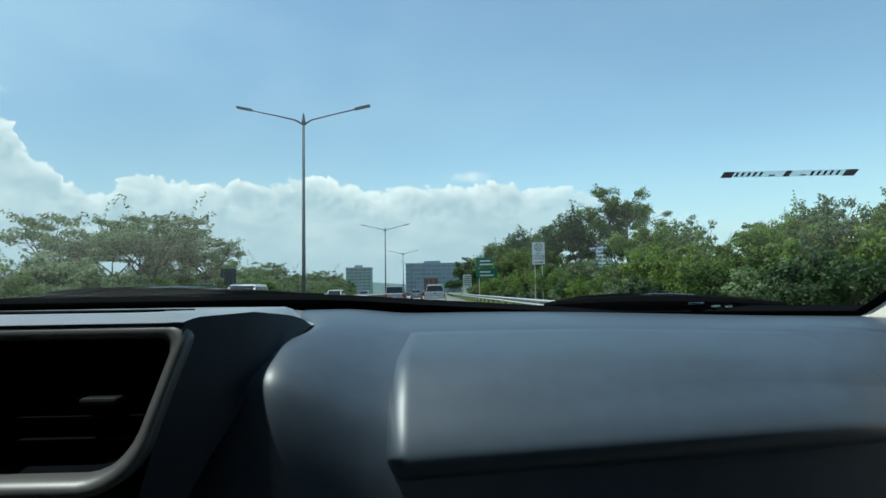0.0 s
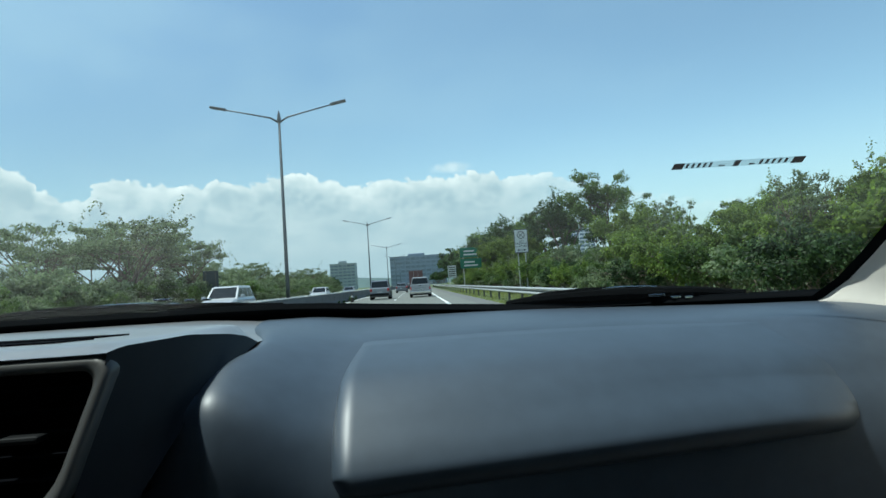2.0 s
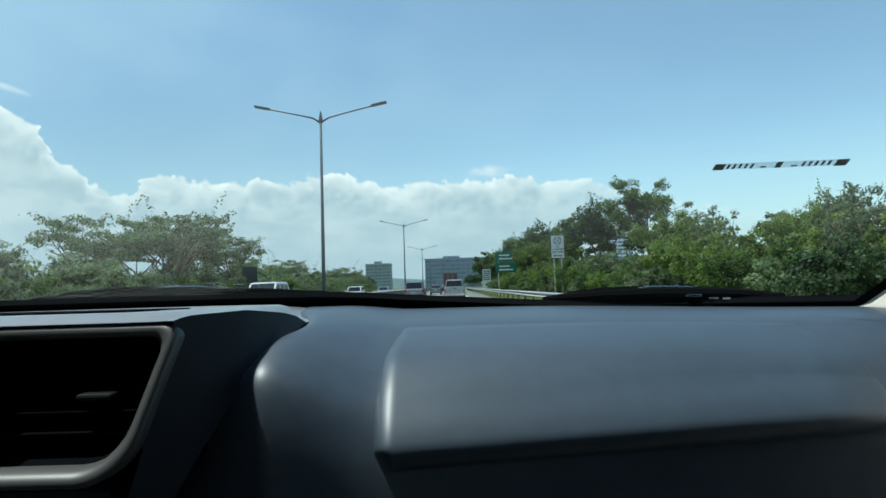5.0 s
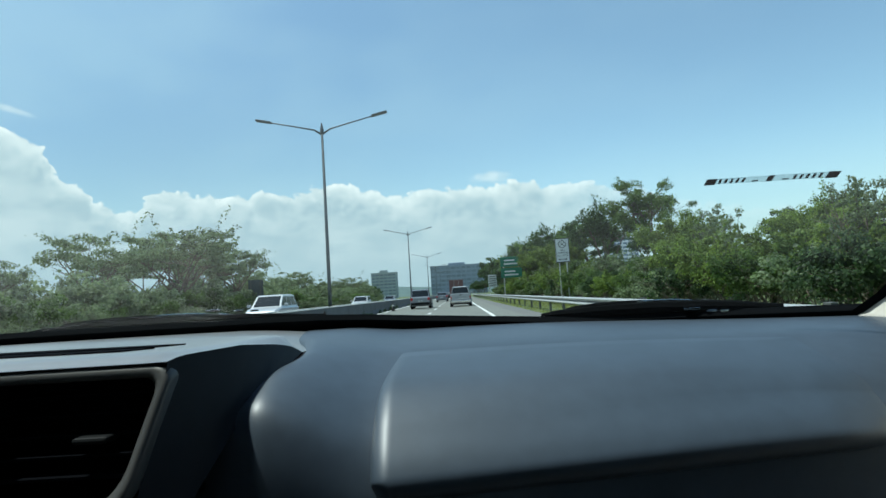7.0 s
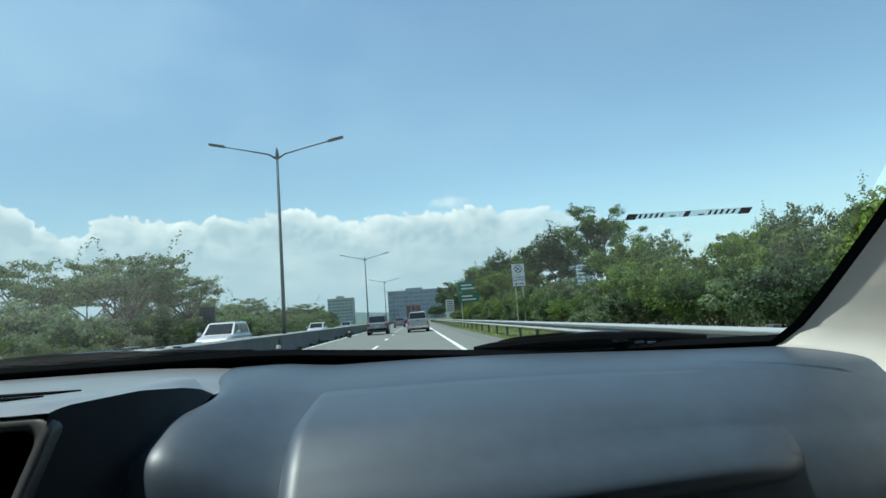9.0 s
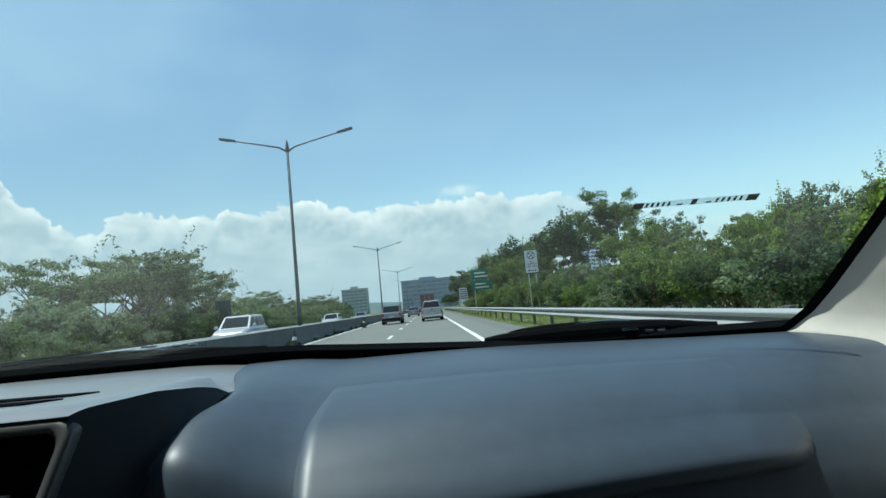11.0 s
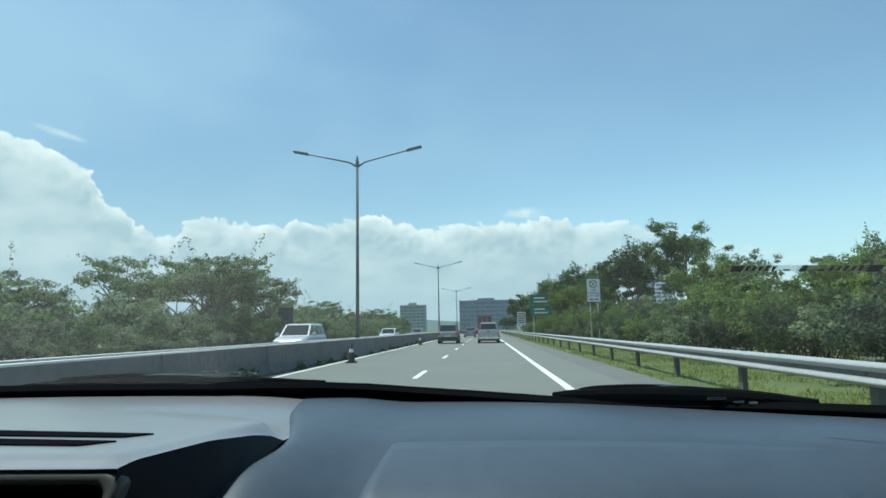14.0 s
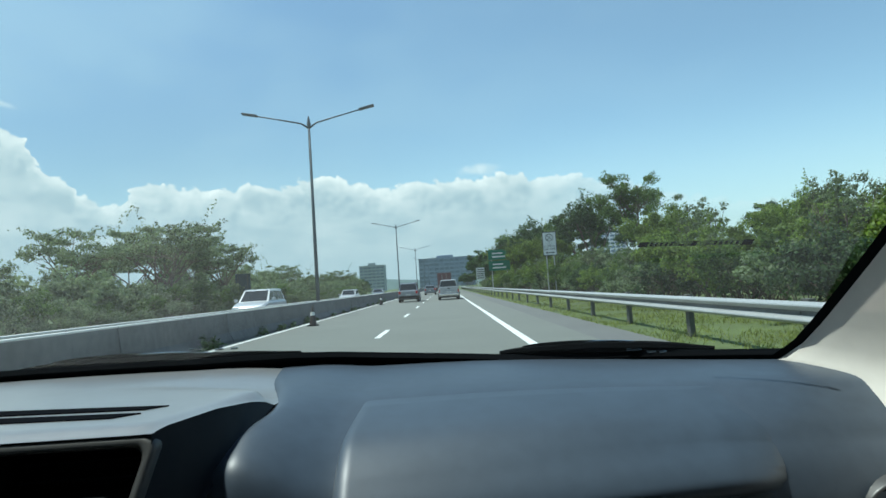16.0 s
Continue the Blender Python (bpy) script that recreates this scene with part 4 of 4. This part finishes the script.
# ---- distance ----
def building(name, label, x, y, w, d, h, floors, wall, bays, turn=0):
    t = thing(name, label, "building", x, y, -0.06)
    t.rotation_euler.z = radians(turn)
    part("wall", box(-w / 2, w / 2, -d / 2, d / 2, 0, h), wall, t)
    part("roof", box(-w / 2 - 0.3, w / 2 + 0.3, -d / 2 - 0.3, d / 2 + 0.3, h, h + 1.0), wall, t)
    part("plant_room", box(-w * 0.18, w * 0.12, -d * 0.2, d * 0.2, h + 1.0, h + 3.6), wall, t)
    fh = h / floors
    first = None
    for f in range(floors):
        for b in range(bays):
            p = Vector((-w / 2 + (b + 0.5) * w / bays, -d / 2, (f + 0.5) * fh))
            if first is None:
                first = part("window", box(-w / bays * 0.40, w / bays * 0.40, -0.15, 0.1, -fh * 0.28, fh * 0.28), M["far_glass"], t)
                first.location = p
            else:
                c = first.copy()
                scene.collection.objects.link(c)
                c.location = p
    return t


building("office_block", "long blue-grey office block at the end of the road", 3, 640, 58, 30, 29.5, 7, M["blue_wall"], 11)
building("tower_block", "grey-green slab building far beyond the trees", -73, 620, 25, 20, 25.5, 8, M["grey_wall"], 6)
for i in range(5):
    building("apartment_block", "white apartment block across the water", 520 + 46 * i, 880 - 10 * i, 36, 18, 46 + 3 * (i % 2), 14, M["white_wall"], 8)
building("apartment_block", "white apartment block behind the trees", 150, 560, 34, 18, 42, 12, M["white_wall"], 7)
strip("water", 40, 520, 60, 760, -0.02, M["water"], "pale calm bay water beyond the trees", "water", nx=2, ny=2)


def hills():
    rows = []
    for j in range(5):
        row = []
        for i in range(61):
            a = -1.15 + 2.3 * i / 60
            r = 2300 + 160 * j
            hgt = (38 + 46 * noise.noise(Vector((a * 3.1, 2.0, 0))) + 16 * noise.noise(Vector((a * 14, 5, 0)))) * math.sin(math.pi * j / 4) + (0.0)
            if a > 0:
                hgt *= 1.5
            row.append((math.sin(a) * r, math.cos(a) * r, max(hgt, 0) - 1))
        rows.append(row)
    o = part("backdrop", loft(rows), M["hill"], smooth=True)
    tagged(o, "low hazy wooded hills on the horizon", "hills", "", "structure")


hills()


# ---- the car that carries the camera ----
def smoothstep(a, b, x):
    u = max(0.0, min(1.0, (x - a) / (b - a)))
    return u * u * (3 - 2 * u)


CX = -0.27                                             # middle of the car


def base_y(x):
    """Foot of the windscreen, which bows forward in the middle."""
    return 0.80 - 0.42 * (max(x, 2 * CX - x) - CX * 0.25) ** 2


def glass_pt(x, h, out=0.0):
    """A point on the windscreen, h above its foot, moved outwards."""
    return Vector((x * (1 - 0.10 * h), base_y(x) - h / 0.90 + out * 0.66, 1.16 + (0.02 if x < -0.1 else 0.02 * max(0, min(1, (0.2 - x) / 0.3))) + h + out * 0.74))


def host_car():
    t = thing("host_car", "dark car carrying the camera along the carriageway", "car", 0, 0, 0)
    x0, x1 = CX - 0.86, CX + 0.86
    part("floor", box(x0 + 0.06, x1 - 0.06, -2.6, 1.0, 0.28, 0.34), M["carpet"], t)
    part("firewall", box(x0 + 0.06, x1 - 0.06, 0.86, 0.92, 0.34, 1.06), M["cabin"], t)
    part("bonnet", box(x0 + 0.08, x1 - 0.08, 0.96, 2.0, 0.45, 0.93, 0.08), M["host_paint"], t)
    part("cowl", box(x0 + 0.08, x1 - 0.08, 0.83, 0.97, 0.60, 1.08, 0.03), M["black"], t)
    part("roof", box(x0 + 0.16, x1 - 0.16, -2.4, 0.27, 1.68, 1.73, 0.02), M["host_paint"], t)
    part("headliner", box(x0 + 0.17, x1 - 0.17, -2.4, 0.25, 1.645, 1.675), M["grey_cloth"], t)
    part("tailgate", box(x0 + 0.06, x1 - 0.06, -2.66, -2.60, 0.34, 1.12, 0.02), M["host_paint"], t)
    part("rear_window", box(x0 + 0.12, x1 - 0.12, -2.635, -2.63, 1.12, 1.67), M["side_glass"], t)
    part("front_bumper", box(x0 + 0.05, x1 - 0.05, 1.98, 2.15, 0.28, 0.75, 0.06), M["host_paint"], t)
    for s, xs in ((-1, x0), (1, x1)):
        part("side_panel", box(xs - 0.03, xs + 0.03, -2.62, 0.98, 0.28, 1.06, 0.02), M["host_paint"], t)
        part("door_trim", box(xs - s * 0.10, xs - s * 0.032, -2.5, 0.45, 0.36, 1.04, 0.02), M["door_card"], t)
        for y in (-2.4, -0.85):
            part("pillar", box(xs - 0.06 - s * 0.05, xs + 0.02 - s * 0.05, y - 0.07, y + 0.07, 1.0, 1.70, 0.02), M["beige"], t)
        for y in (-1.75, 1.35):
            wheel(t, xs - s * 0.08, y, 0.34, 0.22)
        # unseen panes, darker on the right to hold light off the dashboard
        for ya, yb_ in ((-2.33, -0.92), (-0.78, 0.35)):
            part("side_window", box(xs - s * 0.055, xs - s * 0.05, ya, yb_, 1.04, 1.66), M["side_glass"] if s < 0 else M["tinted_glass"], t)
    # windscreen, its black border, and the trims on either side
    xs = [CX + (i / 24 - 0.5) * 2 * 0.80 for i in range(25)]
    hs = [k / 8 * 0.50 for k in range(9)]
    bm = loft([[glass_pt(x, h) for x in xs] for h in hs])
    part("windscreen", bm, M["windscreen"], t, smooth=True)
    bm = loft([[glass_pt(x, h + (0.004 * smoothstep(0.02, -0.25, x) if h > -0.04 else 0.0), o) for x in xs] for h, o in ((-0.05, 0.006), (-0.002, 0.006), (-0.002, -0.004), (-0.05, -0.004))], False)
    part("windscreen_border", bm, M["frit"], t, "black border along the foot of the windscreen")
    return t


host = host_car()


def side_frit_and_pillar(sgn):
    """The black edge and the padded trim that run up beside the windscreen, with a rounded foot."""
    edge = []
    for k in range(14):
        h = -0.012 + 0.50 * (k / 13) ** 1.5
        x = 0.518 + 0.17 * min(max(h, 0), 0.14) + 0.03 * max(h - 0.14, 0) - 0.026 * math.exp(-max(h + 0.012, 0) / 0.014)
        edge.append((x, h))
    X = lambda x: x if sgn > 0 else 2 * CX - x
    rows = []
    for x, h in edge:
        rows.append([glass_pt(X(x), h, -0.004), glass_pt(X(x + 0.02), h, -0.006), glass_pt(X(x + 0.02), h, 0.004)])
    part("pillar_border", loft(rows), M["frit"], host, "black border beside the windscreen")
    s = 1 if sgn > 0 else -1
    P = lambda *v: [Vector((X(a), b_, c)) for a, b_, c in v]
    rows = [P((0.512, 0.676, 1.135), (0.530, 0.60, 1.11), (0.533, 0.50, 1.08), (0.540, 0.35, 1.03), (0.56, 0.1, 0.98))]
    for k, (x, h) in enumerate(edge):
        a = glass_pt(X(x + 0.008), h, -0.008)
        rows.append([a + Vector((dx * s, dy, dz)) for dx, dy, dz in ((0, 0, 0), (0.014, -0.040, -0.002), (0.034, -0.095, -0.008), (0.068, -0.19, -0.016), (0.11, -0.40, -0.03))])
    part("pillar_trim", loft(rows), M["beige"], host, "beige padded pillar trim", smooth=True)


side_frit_and_pillar(1)
side_frit_and_pillar(-1)


SEAM = ((0.865, 1.158), (0.795, 1.157), (0.705, 1.155), (0.60, 1.150), (0.55, 1.140), (0.50, 1.126), (0.46, 1.110), (0.43, 1.089), (0.414, 1.063), (0.406, 1.03), (0.40, 0.96), (0.40, 0.85), (0.44, 0.70))
CHEEK = ((0.865, 1.165), (0.795, 1.164), (0.70, 1.164), (0.60, 1.163), (0.52, 1.158), (0.47, 1.149), (0.44, 1.139), (0.415, 1.125), (0.402, 1.10), (0.396, 1.06), (0.39, 0.96), (0.39, 0.85), (0.44, 0.70))


def spline(tab, s):
    """A smooth curve through a table of pairs, with its direction."""
    i = max(0, min(int(s), len(tab) - 2))
    f = s - i
    p = [tab[max(i - 1, 0)], tab[i], tab[i + 1], tab[min(i + 2, len(tab) - 1)]]
    q = [0.5 * (2 * p[1][c] + (p[2][c] - p[0][c]) * f + (2 * p[0][c] - 5 * p[1][c] + 4 * p[2][c] - p[3][c]) * f * f + (3 * p[1][c] - p[0][c] - 3 * p[2][c] + p[3][c]) * f ** 3) for c in (0, 1)]
    d = [0.5 * ((p[2][c] - p[0][c]) + 2 * (2 * p[0][c] - 5 * p[1][c] + 4 * p[2][c] - p[3][c]) * f + 3 * (3 * p[1][c] - p[0][c] - 3 * p[2][c] + p[3][c]) * f * f) for c in (0, 1)]
    return Vector(q), Vector(d)


def dash_pt(x, s, lift=0.0):
    """A point on the dashboard's skin: s runs from the windscreen down the front, 0 to 12."""
    w = smoothstep(-0.10, -0.005, x)
    (qa, da), (qb, db) = spline(CHEEK, s), spline(SEAM, s)
    q, d = qa.lerp(qb, w), da.lerp(db, w)
    nrm = Vector((d.y, -d.x)).normalized()
    front = smoothstep(2.0, 7.0, s)
    foot = 0.44 + 0.1125 * max(x, 0)
    y = foot + (q.x - 0.44) / 0.36 * (base_y(x) - foot) if q.x > 0.44 else q.x + foot - 0.44
    y += nrm.x * lift
    z = q.y + nrm.y * lift - 0.012 * smoothstep(0.40, 0.60, x) * smoothstep(1.5, 6, s) - 0.008 * smoothstep(0.1, 0.5, x) * (1 - front)
    return Vector((x, y, z))


RIM = ((0, -0.17), (1, -0.16), (2, -0.14), (3, -0.108), (4, -0.091), (5, -0.104), (6, -0.109), (7, -0.110), (8, -0.105), (9, -0.100), (10, -0.090), (11, -0.09), (12, -0.09))
RETURN = ((0, 0.03), (1, 0.03), (2, 0.03), (3, 0.02), (4, 0.003), (5, 0.03), (6, 0.045), (7, 0.055), (8, 0.07), (9, 0.085), (10, 0.10), (11, 0.10), (12, 0.10))


def dashboard():
    t = thing("dashboard", "charcoal plastic dashboard with raised airbag panel and silver-framed vents", "dashboard", 0, 0, 0)
    ss = [i * 0.25 for i in range(0, 49)]
    # passenger side skin, rolled under at the edge beside the vent housing
    def skin_col(c):
        col = []
        for s in ss:
            rim, back = spline(RIM, s)[0].y, spline(RETURN, s)[0].y
            if c < 0:                                      # the return behind the rolled edge
                k = -c
                p = dash_pt(rim, s, -0.004 - 0.030 * k)
                col.append(Vector((rim - back * k, p.y, p.z)))
            else:
                x = rim + (0.62 - rim) * c
                e = (x - rim) / 0.012
                col.append(dash_pt(x, s, -0.004 * max(0.0, 1 - e) ** 2))
        return col
    cols = [-1.0, -0.6, -0.3, -0.1, 0.0, 0.003, 0.007, 0.012, 0.018, 0.025] + [0.035 + 0.965 * i / 40 for i in range(41)]
    part("skin", loft([skin_col(c) for c in cols]), M["dash"], t, smooth=True)
    rows = [[dash_pt(x, s, -0.035) for s in ss[:20]] for x in [CX - 0.75 + 0.05 * i for i in range(14)]]
    part("driver_skin", loft(rows), M["dash"], t, smooth=True)
    # airbag panel, a pillow standing proud with rounded edges
    n_u, n_v = 110, 80
    rows = []
    for i in range(n_u + 1):
        row = []
        for j in range(n_v + 1):
            u, v = (i / n_u) ** 1.8, j / n_v
            left = -0.003 - 0.013 * smoothstep(0.0, 0.55, v) + 0.004 * smoothstep(0.9, 1.0, v)
            x = left + (0.425 - 0.02 * v - left) * u
            s = 2.95 + (5.45 - 0.30 * u) * v
            dl, dr, dt, db = u * 0.43, (1 - u) * 0.43, v * 0.27, (1 - v) * 0.24
            # rounded lower corners
            cr_ = 0.030
            if db < cr_ and dr < cr_:
                db = cr_ - math.hypot(cr_ - db, cr_ - dr)
            if db < 0.016 and dl < 0.016:
                db = 0.016 - math.hypot(0.016 - db, 0.016 - dl)
            up = lambda d, r: math.sqrt(max(0.0, 1 - (1 - max(0.0, min(1.0, d / r))) ** 2))
            k = up(dl, 0.015) * (up(dr, 0.075) * v ** 2 + smoothstep(0.0, 0.16, dr) * (1 - v ** 2)) * smoothstep(0.0, 0.15, dt) * up(db, 0.022)
            flush = min(1.0, dl / 0.003, dr / 0.06, dt / 0.05, db / 0.003)
            height = 0.0140 + 0.008 * smoothstep(0.72, 0.97, v) - 0.0080 * smoothstep(0.30, 1.0, u) * (1 - 0.75 * smoothstep(0.3, 0.9, v))
            row.append(dash_pt(x, s, -0.0025 + 0.0035 * max(0.0, flush) + height * k))
        rows.append(row)
    part("airbag_panel", loft(rows), M["pad"], t, "raised grey airbag panel", smooth=True)
    # vent housing in the middle
    L, R = 2 * CX + 0.136, -0.136
    EDGE = ((0.368, -0.1425, 1.1690), (0.38, -0.139, 1.1715), (0.44, -0.118, 1.1725), (0.49, -0.104, 1.1680), (0.51, -0.097, 1.1640), (0.527, -0.092, 1.1570))

    def side_edge(y):
        for (ya, xa, za), (yb, xb, zb_) in zip(EDGE, EDGE[1:]):
            if y <= yb:
                f = (y - ya) / (yb - ya)
                return xa + (xb - xa) * f, za + (zb_ - za) * f
        f = smoothstep(0.527, 0.74, y)
        return -0.092 + 0.11 * f, 1.157 - 0.008 * f

    top = []
    ys = [0.368, 0.371, 0.376, 0.383] + [0.392 + 0.0135 * i for i in range(31)]
    for y in ys:
        xr, ze = side_edge(y)
        zm = 1.1745 - 0.0045 * smoothstep(0.5, 0.8, y) - 0.006 * smoothstep(0.383, 0.366, y)
        row = []
        for k in range(30):
            f = 1 - (1 - k / 29) ** 2.2
            xl_ = 2 * CX - xr - 0.50 * smoothstep(0.44, 0.56, y)
            x = xl_ + (xr - xl_) * f
            d = min(xr - x, x - xl_)
            reach = 0.018 + 0.26 * smoothstep(0.52, 0.64, y)
            row.append((x, y, ze + (zm - ze) * smoothstep(0.0, reach, d)))
        top.append(row)
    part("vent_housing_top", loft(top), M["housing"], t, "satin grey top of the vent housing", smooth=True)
    # the side of the housing, near-black to put its shade into colour
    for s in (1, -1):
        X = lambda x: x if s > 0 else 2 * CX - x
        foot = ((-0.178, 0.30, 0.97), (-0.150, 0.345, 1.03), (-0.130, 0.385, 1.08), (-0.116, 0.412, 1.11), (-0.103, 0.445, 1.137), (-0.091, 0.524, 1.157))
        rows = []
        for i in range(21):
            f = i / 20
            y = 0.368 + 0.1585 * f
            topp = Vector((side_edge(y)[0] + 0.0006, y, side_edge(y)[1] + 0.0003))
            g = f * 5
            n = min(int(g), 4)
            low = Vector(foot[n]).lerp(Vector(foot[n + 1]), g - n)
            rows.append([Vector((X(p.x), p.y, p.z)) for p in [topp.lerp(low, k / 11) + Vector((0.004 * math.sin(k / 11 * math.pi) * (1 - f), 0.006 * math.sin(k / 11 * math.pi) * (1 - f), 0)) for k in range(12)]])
        part("vent_housing_side", loft(rows), M["hood_side"], t, "side of the vent housing, its shade put into the colour", smooth=True)
    # front frame of the vents: rounded silver border, duct coloured near-black for its shade
    tilt = lambda z: 0.372 - 0.46 * (1.168 - z)
    xl, xr, zb, zt = 2 * CX + 0.137, -0.137, 1.072, 1.168
    slope = lambda z: 0.20 * (1.168 - z)

    def rim(inset, dy, rad0):
        out = []
        for cx, cz, a0 in ((1, 1, 90), (1, -1, 0), (-1, -1, -90), (-1, 1, -180)):
            for k in range(7):
                a = radians(a0 - 90 * k / 6)
                rad = rad0 + (0.014 if cz < 0 else 0.0)
                z = (zt - inset - rad if cz > 0 else zb + inset + rad) + rad * math.sin(a)
                x = (xr - inset - rad if cx > 0 else xl + inset + rad) + rad * math.cos(a)
                x += -slope(z) if cx > 0 else slope(z)
                out.append((x, tilt(z) + dy, z))
        return out

    bm = loft([rim(0.0, 0.012, 0.012), rim(0.0, 0.0, 0.012), rim(0.002, -0.003, 0.012), rim(0.006, -0.003, 0.011), rim(0.0090, 0.001, 0.011), rim(0.0100, 0.012, 0.010)], True)
    part("vent_frame", bm, M["frame"], t, "satin grey vent frame", smooth=True)
    part("vent_duct", loft([rim(0.0100, 0.012, 0.010), rim(0.016, 0.06, 0.010), rim(0.045, 0.062, 0.004)], True), M["void"], t, "air duct, its inner shade put in as near-black")
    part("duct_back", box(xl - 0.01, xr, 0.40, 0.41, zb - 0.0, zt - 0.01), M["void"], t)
    for k in range(5):
        z = 1.098 + 0.0125 * k
        w = xr - slope(z) - 0.016
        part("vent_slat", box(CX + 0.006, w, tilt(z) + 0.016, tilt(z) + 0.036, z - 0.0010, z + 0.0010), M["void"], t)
    part("vent_divider", box(CX - 0.008, CX + 0.008, tilt(1.12) - 0.004, tilt(1.12) + 0.05, zb + 0.012, zt - 0.012, 0.003), M["black"], t)
    part("vent_tab", box(CX + 0.068, CX + 0.092, tilt(1.124) + 0.004, tilt(1.124) + 0.02, 1.119, 1.1235, 0.002), M["black"], t)
    # slots in the housing top, near-black plates drawn for their shade
    for quad in (((-0.45, 0.504), (-0.45, 0.474), (-0.186, 0.444), (-0.170, 0.458)), ((-0.45, 0.464), (-0.45, 0.434), (-0.199, 0.412), (-0.181, 0.428))):
        part("demist_slot", add_prism(bmesh.new(), quad, (0, 0, 1.1725), (1, 0, 0), (0, 1, 0), (0, 0, 1), 0.0031), M["void"], t, "near-black plate drawn for the shade in a slot")
    # round vent at the passenger's end
    def hoop(r, dy):
        return [(0.510 + r * math.cos(a * math.tau / 28), 0.466 + dy - 0.10 * r * math.sin(a * math.tau / 28), 1.018 + r * math.sin(a * math.tau / 28)) for a in range(28)]

    part("side_vent_frame", loft([hoop(0.0465, 0.030), hoop(0.0465, -0.004), hoop(0.0445, -0.007), hoop(0.0425, -0.004), hoop(0.0420, 0.006)], True), M["frame"], t, "satin grey ring of the end vent", smooth=True)
    duct = loft([hoop(0.0420, 0.002), hoop(0.030, 0.006), hoop(0.004, 0.006)], True)
    part("side_vent_duct", duct, M["void"], t, "air duct, its inner shade put in as near-black")
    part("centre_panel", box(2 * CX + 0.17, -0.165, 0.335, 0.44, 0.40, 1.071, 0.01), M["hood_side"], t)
    part("lower_body", box(CX - 0.78, CX + 0.80, 0.44, 0.86, 0.34, 1.0, 0.05), M["cabin"], t)
    return t


dashboard()


def wiper(xa, xb, label, thick=1.0, clip_h=0.0):
    t = thing("wiper", label, "wiper", 0, 0, 0, group="windscreen wipers")
    n = 14
    P = lambda f, h, o: glass_pt(xa + (xb - xa) * f, h, o)
    lift = lambda f: -0.006 + 0.006 * math.sin(math.pi * min(1, f * 1.1)) ** 0.6
    add = bmesh.new()
    add_tube(add, [P(i / n, lift(i / n), 0.012) for i in range(n + 1)], [0.003 + 0.008 * thick * math.sin(math.pi * i / n) ** 0.6 for i in range(n + 1)], 8)
    part("blade", add, M["rubber"], t)
    part("arm", add_tube(bmesh.new(), [P(0.12 + 0.6 * i / n, lift(i / n) + 0.003, 0.018) for i in range(n + 1)], [0.0035] * (n + 1), 6), M["rubber"], t)
    # thin chrome line added to draw the highlight along the arm
    part("arm_glint", add_tube(bmesh.new(), [P(0.30 + 0.45 * i / n, lift(i / n) + 0.0050, 0.017) for i in range(n + 1)], [0.0012] * (n + 1), 5), M["chrome"], t, "bright line drawn for the highlight on the wiper arm")
    for f, w, h in ((0.64, 0.010, 0.003), (0.72, 0.006, clip_h), (0.77, 0.005, clip_h)):
        part("clip", box(-w, w, -0.003, 0.003, -0.0014, 0.0014, 0.0005, Matrix.Translation(P(f, lift(f) + h, 0.004 if clip_h == 0 else 0.024))), M["chrome"], t, "shiny metal clip")
    return t


wiper(-0.56, -0.13, "black windscreen wiper resting at the foot of the glass", 0.5, 0.001)
wiper(0.17, 0.45, "black windscreen wiper resting at the foot of the glass", 0.72)


def sticker():
    t = thing("windscreen_sticker", "narrow sticker on the windscreen with dark bars, seen from behind", "sticker")
    a, b = Vector((0.326, 0.595, 1.303)), Vector((0.438, 0.552, 1.296))
    u = (b - a).normalized()
    n = Vector((-0.2, -0.75, -0.6))
    n = (n - u * n.dot(u)).normalized()
    up = u.cross(n) if u.cross(n).z > 0 else n.cross(u)
    Ln = (b - a).length
    sl = 0.5

    def tile(nm, l0, l1, v0, v1, mat, off):
        bm = bmesh.new()
        add_prism(bm, [(l0 + sl * v0, v0), (l1 + sl * v0, v0), (l1 + sl * v1, v1), (l0 + sl * v1, v1)], a + n * off, u, up, n, 0.0004)
        part(nm, bm, mat, t)

    tile("backing", 0, Ln, -0.0034, 0.0034, M["sticker"], 0.0)
    tile("bar", 0, Ln * 0.085, -0.0034, 0.0034, M["frit"], 0.0006)
    tile("bar", Ln * 0.915, Ln, -0.0034, 0.0034, M["frit"], 0.0006)
    tile("bar", Ln * 0.48, Ln * 0.525, -0.0030, 0.0034, M["frit"], 0.0006)
    for k in range(5):
        for c in (0.105, 0.675):
            tile("writing_bar", Ln * (c + 0.046 * k), Ln * (c + 0.046 * k + 0.020), -0.0022, 0.0026, M["frit"], 0.0006)
    for c in (0.37, 0.60):
        tile("writing_bar", Ln * c, Ln * (c + 0.045), -0.0022, -0.0008, M["frit"], 0.0006)


M["sticker"] = pane_material("clear_sticker_film", (0.80, 0.82, 0.82), 0.008)
sticker()
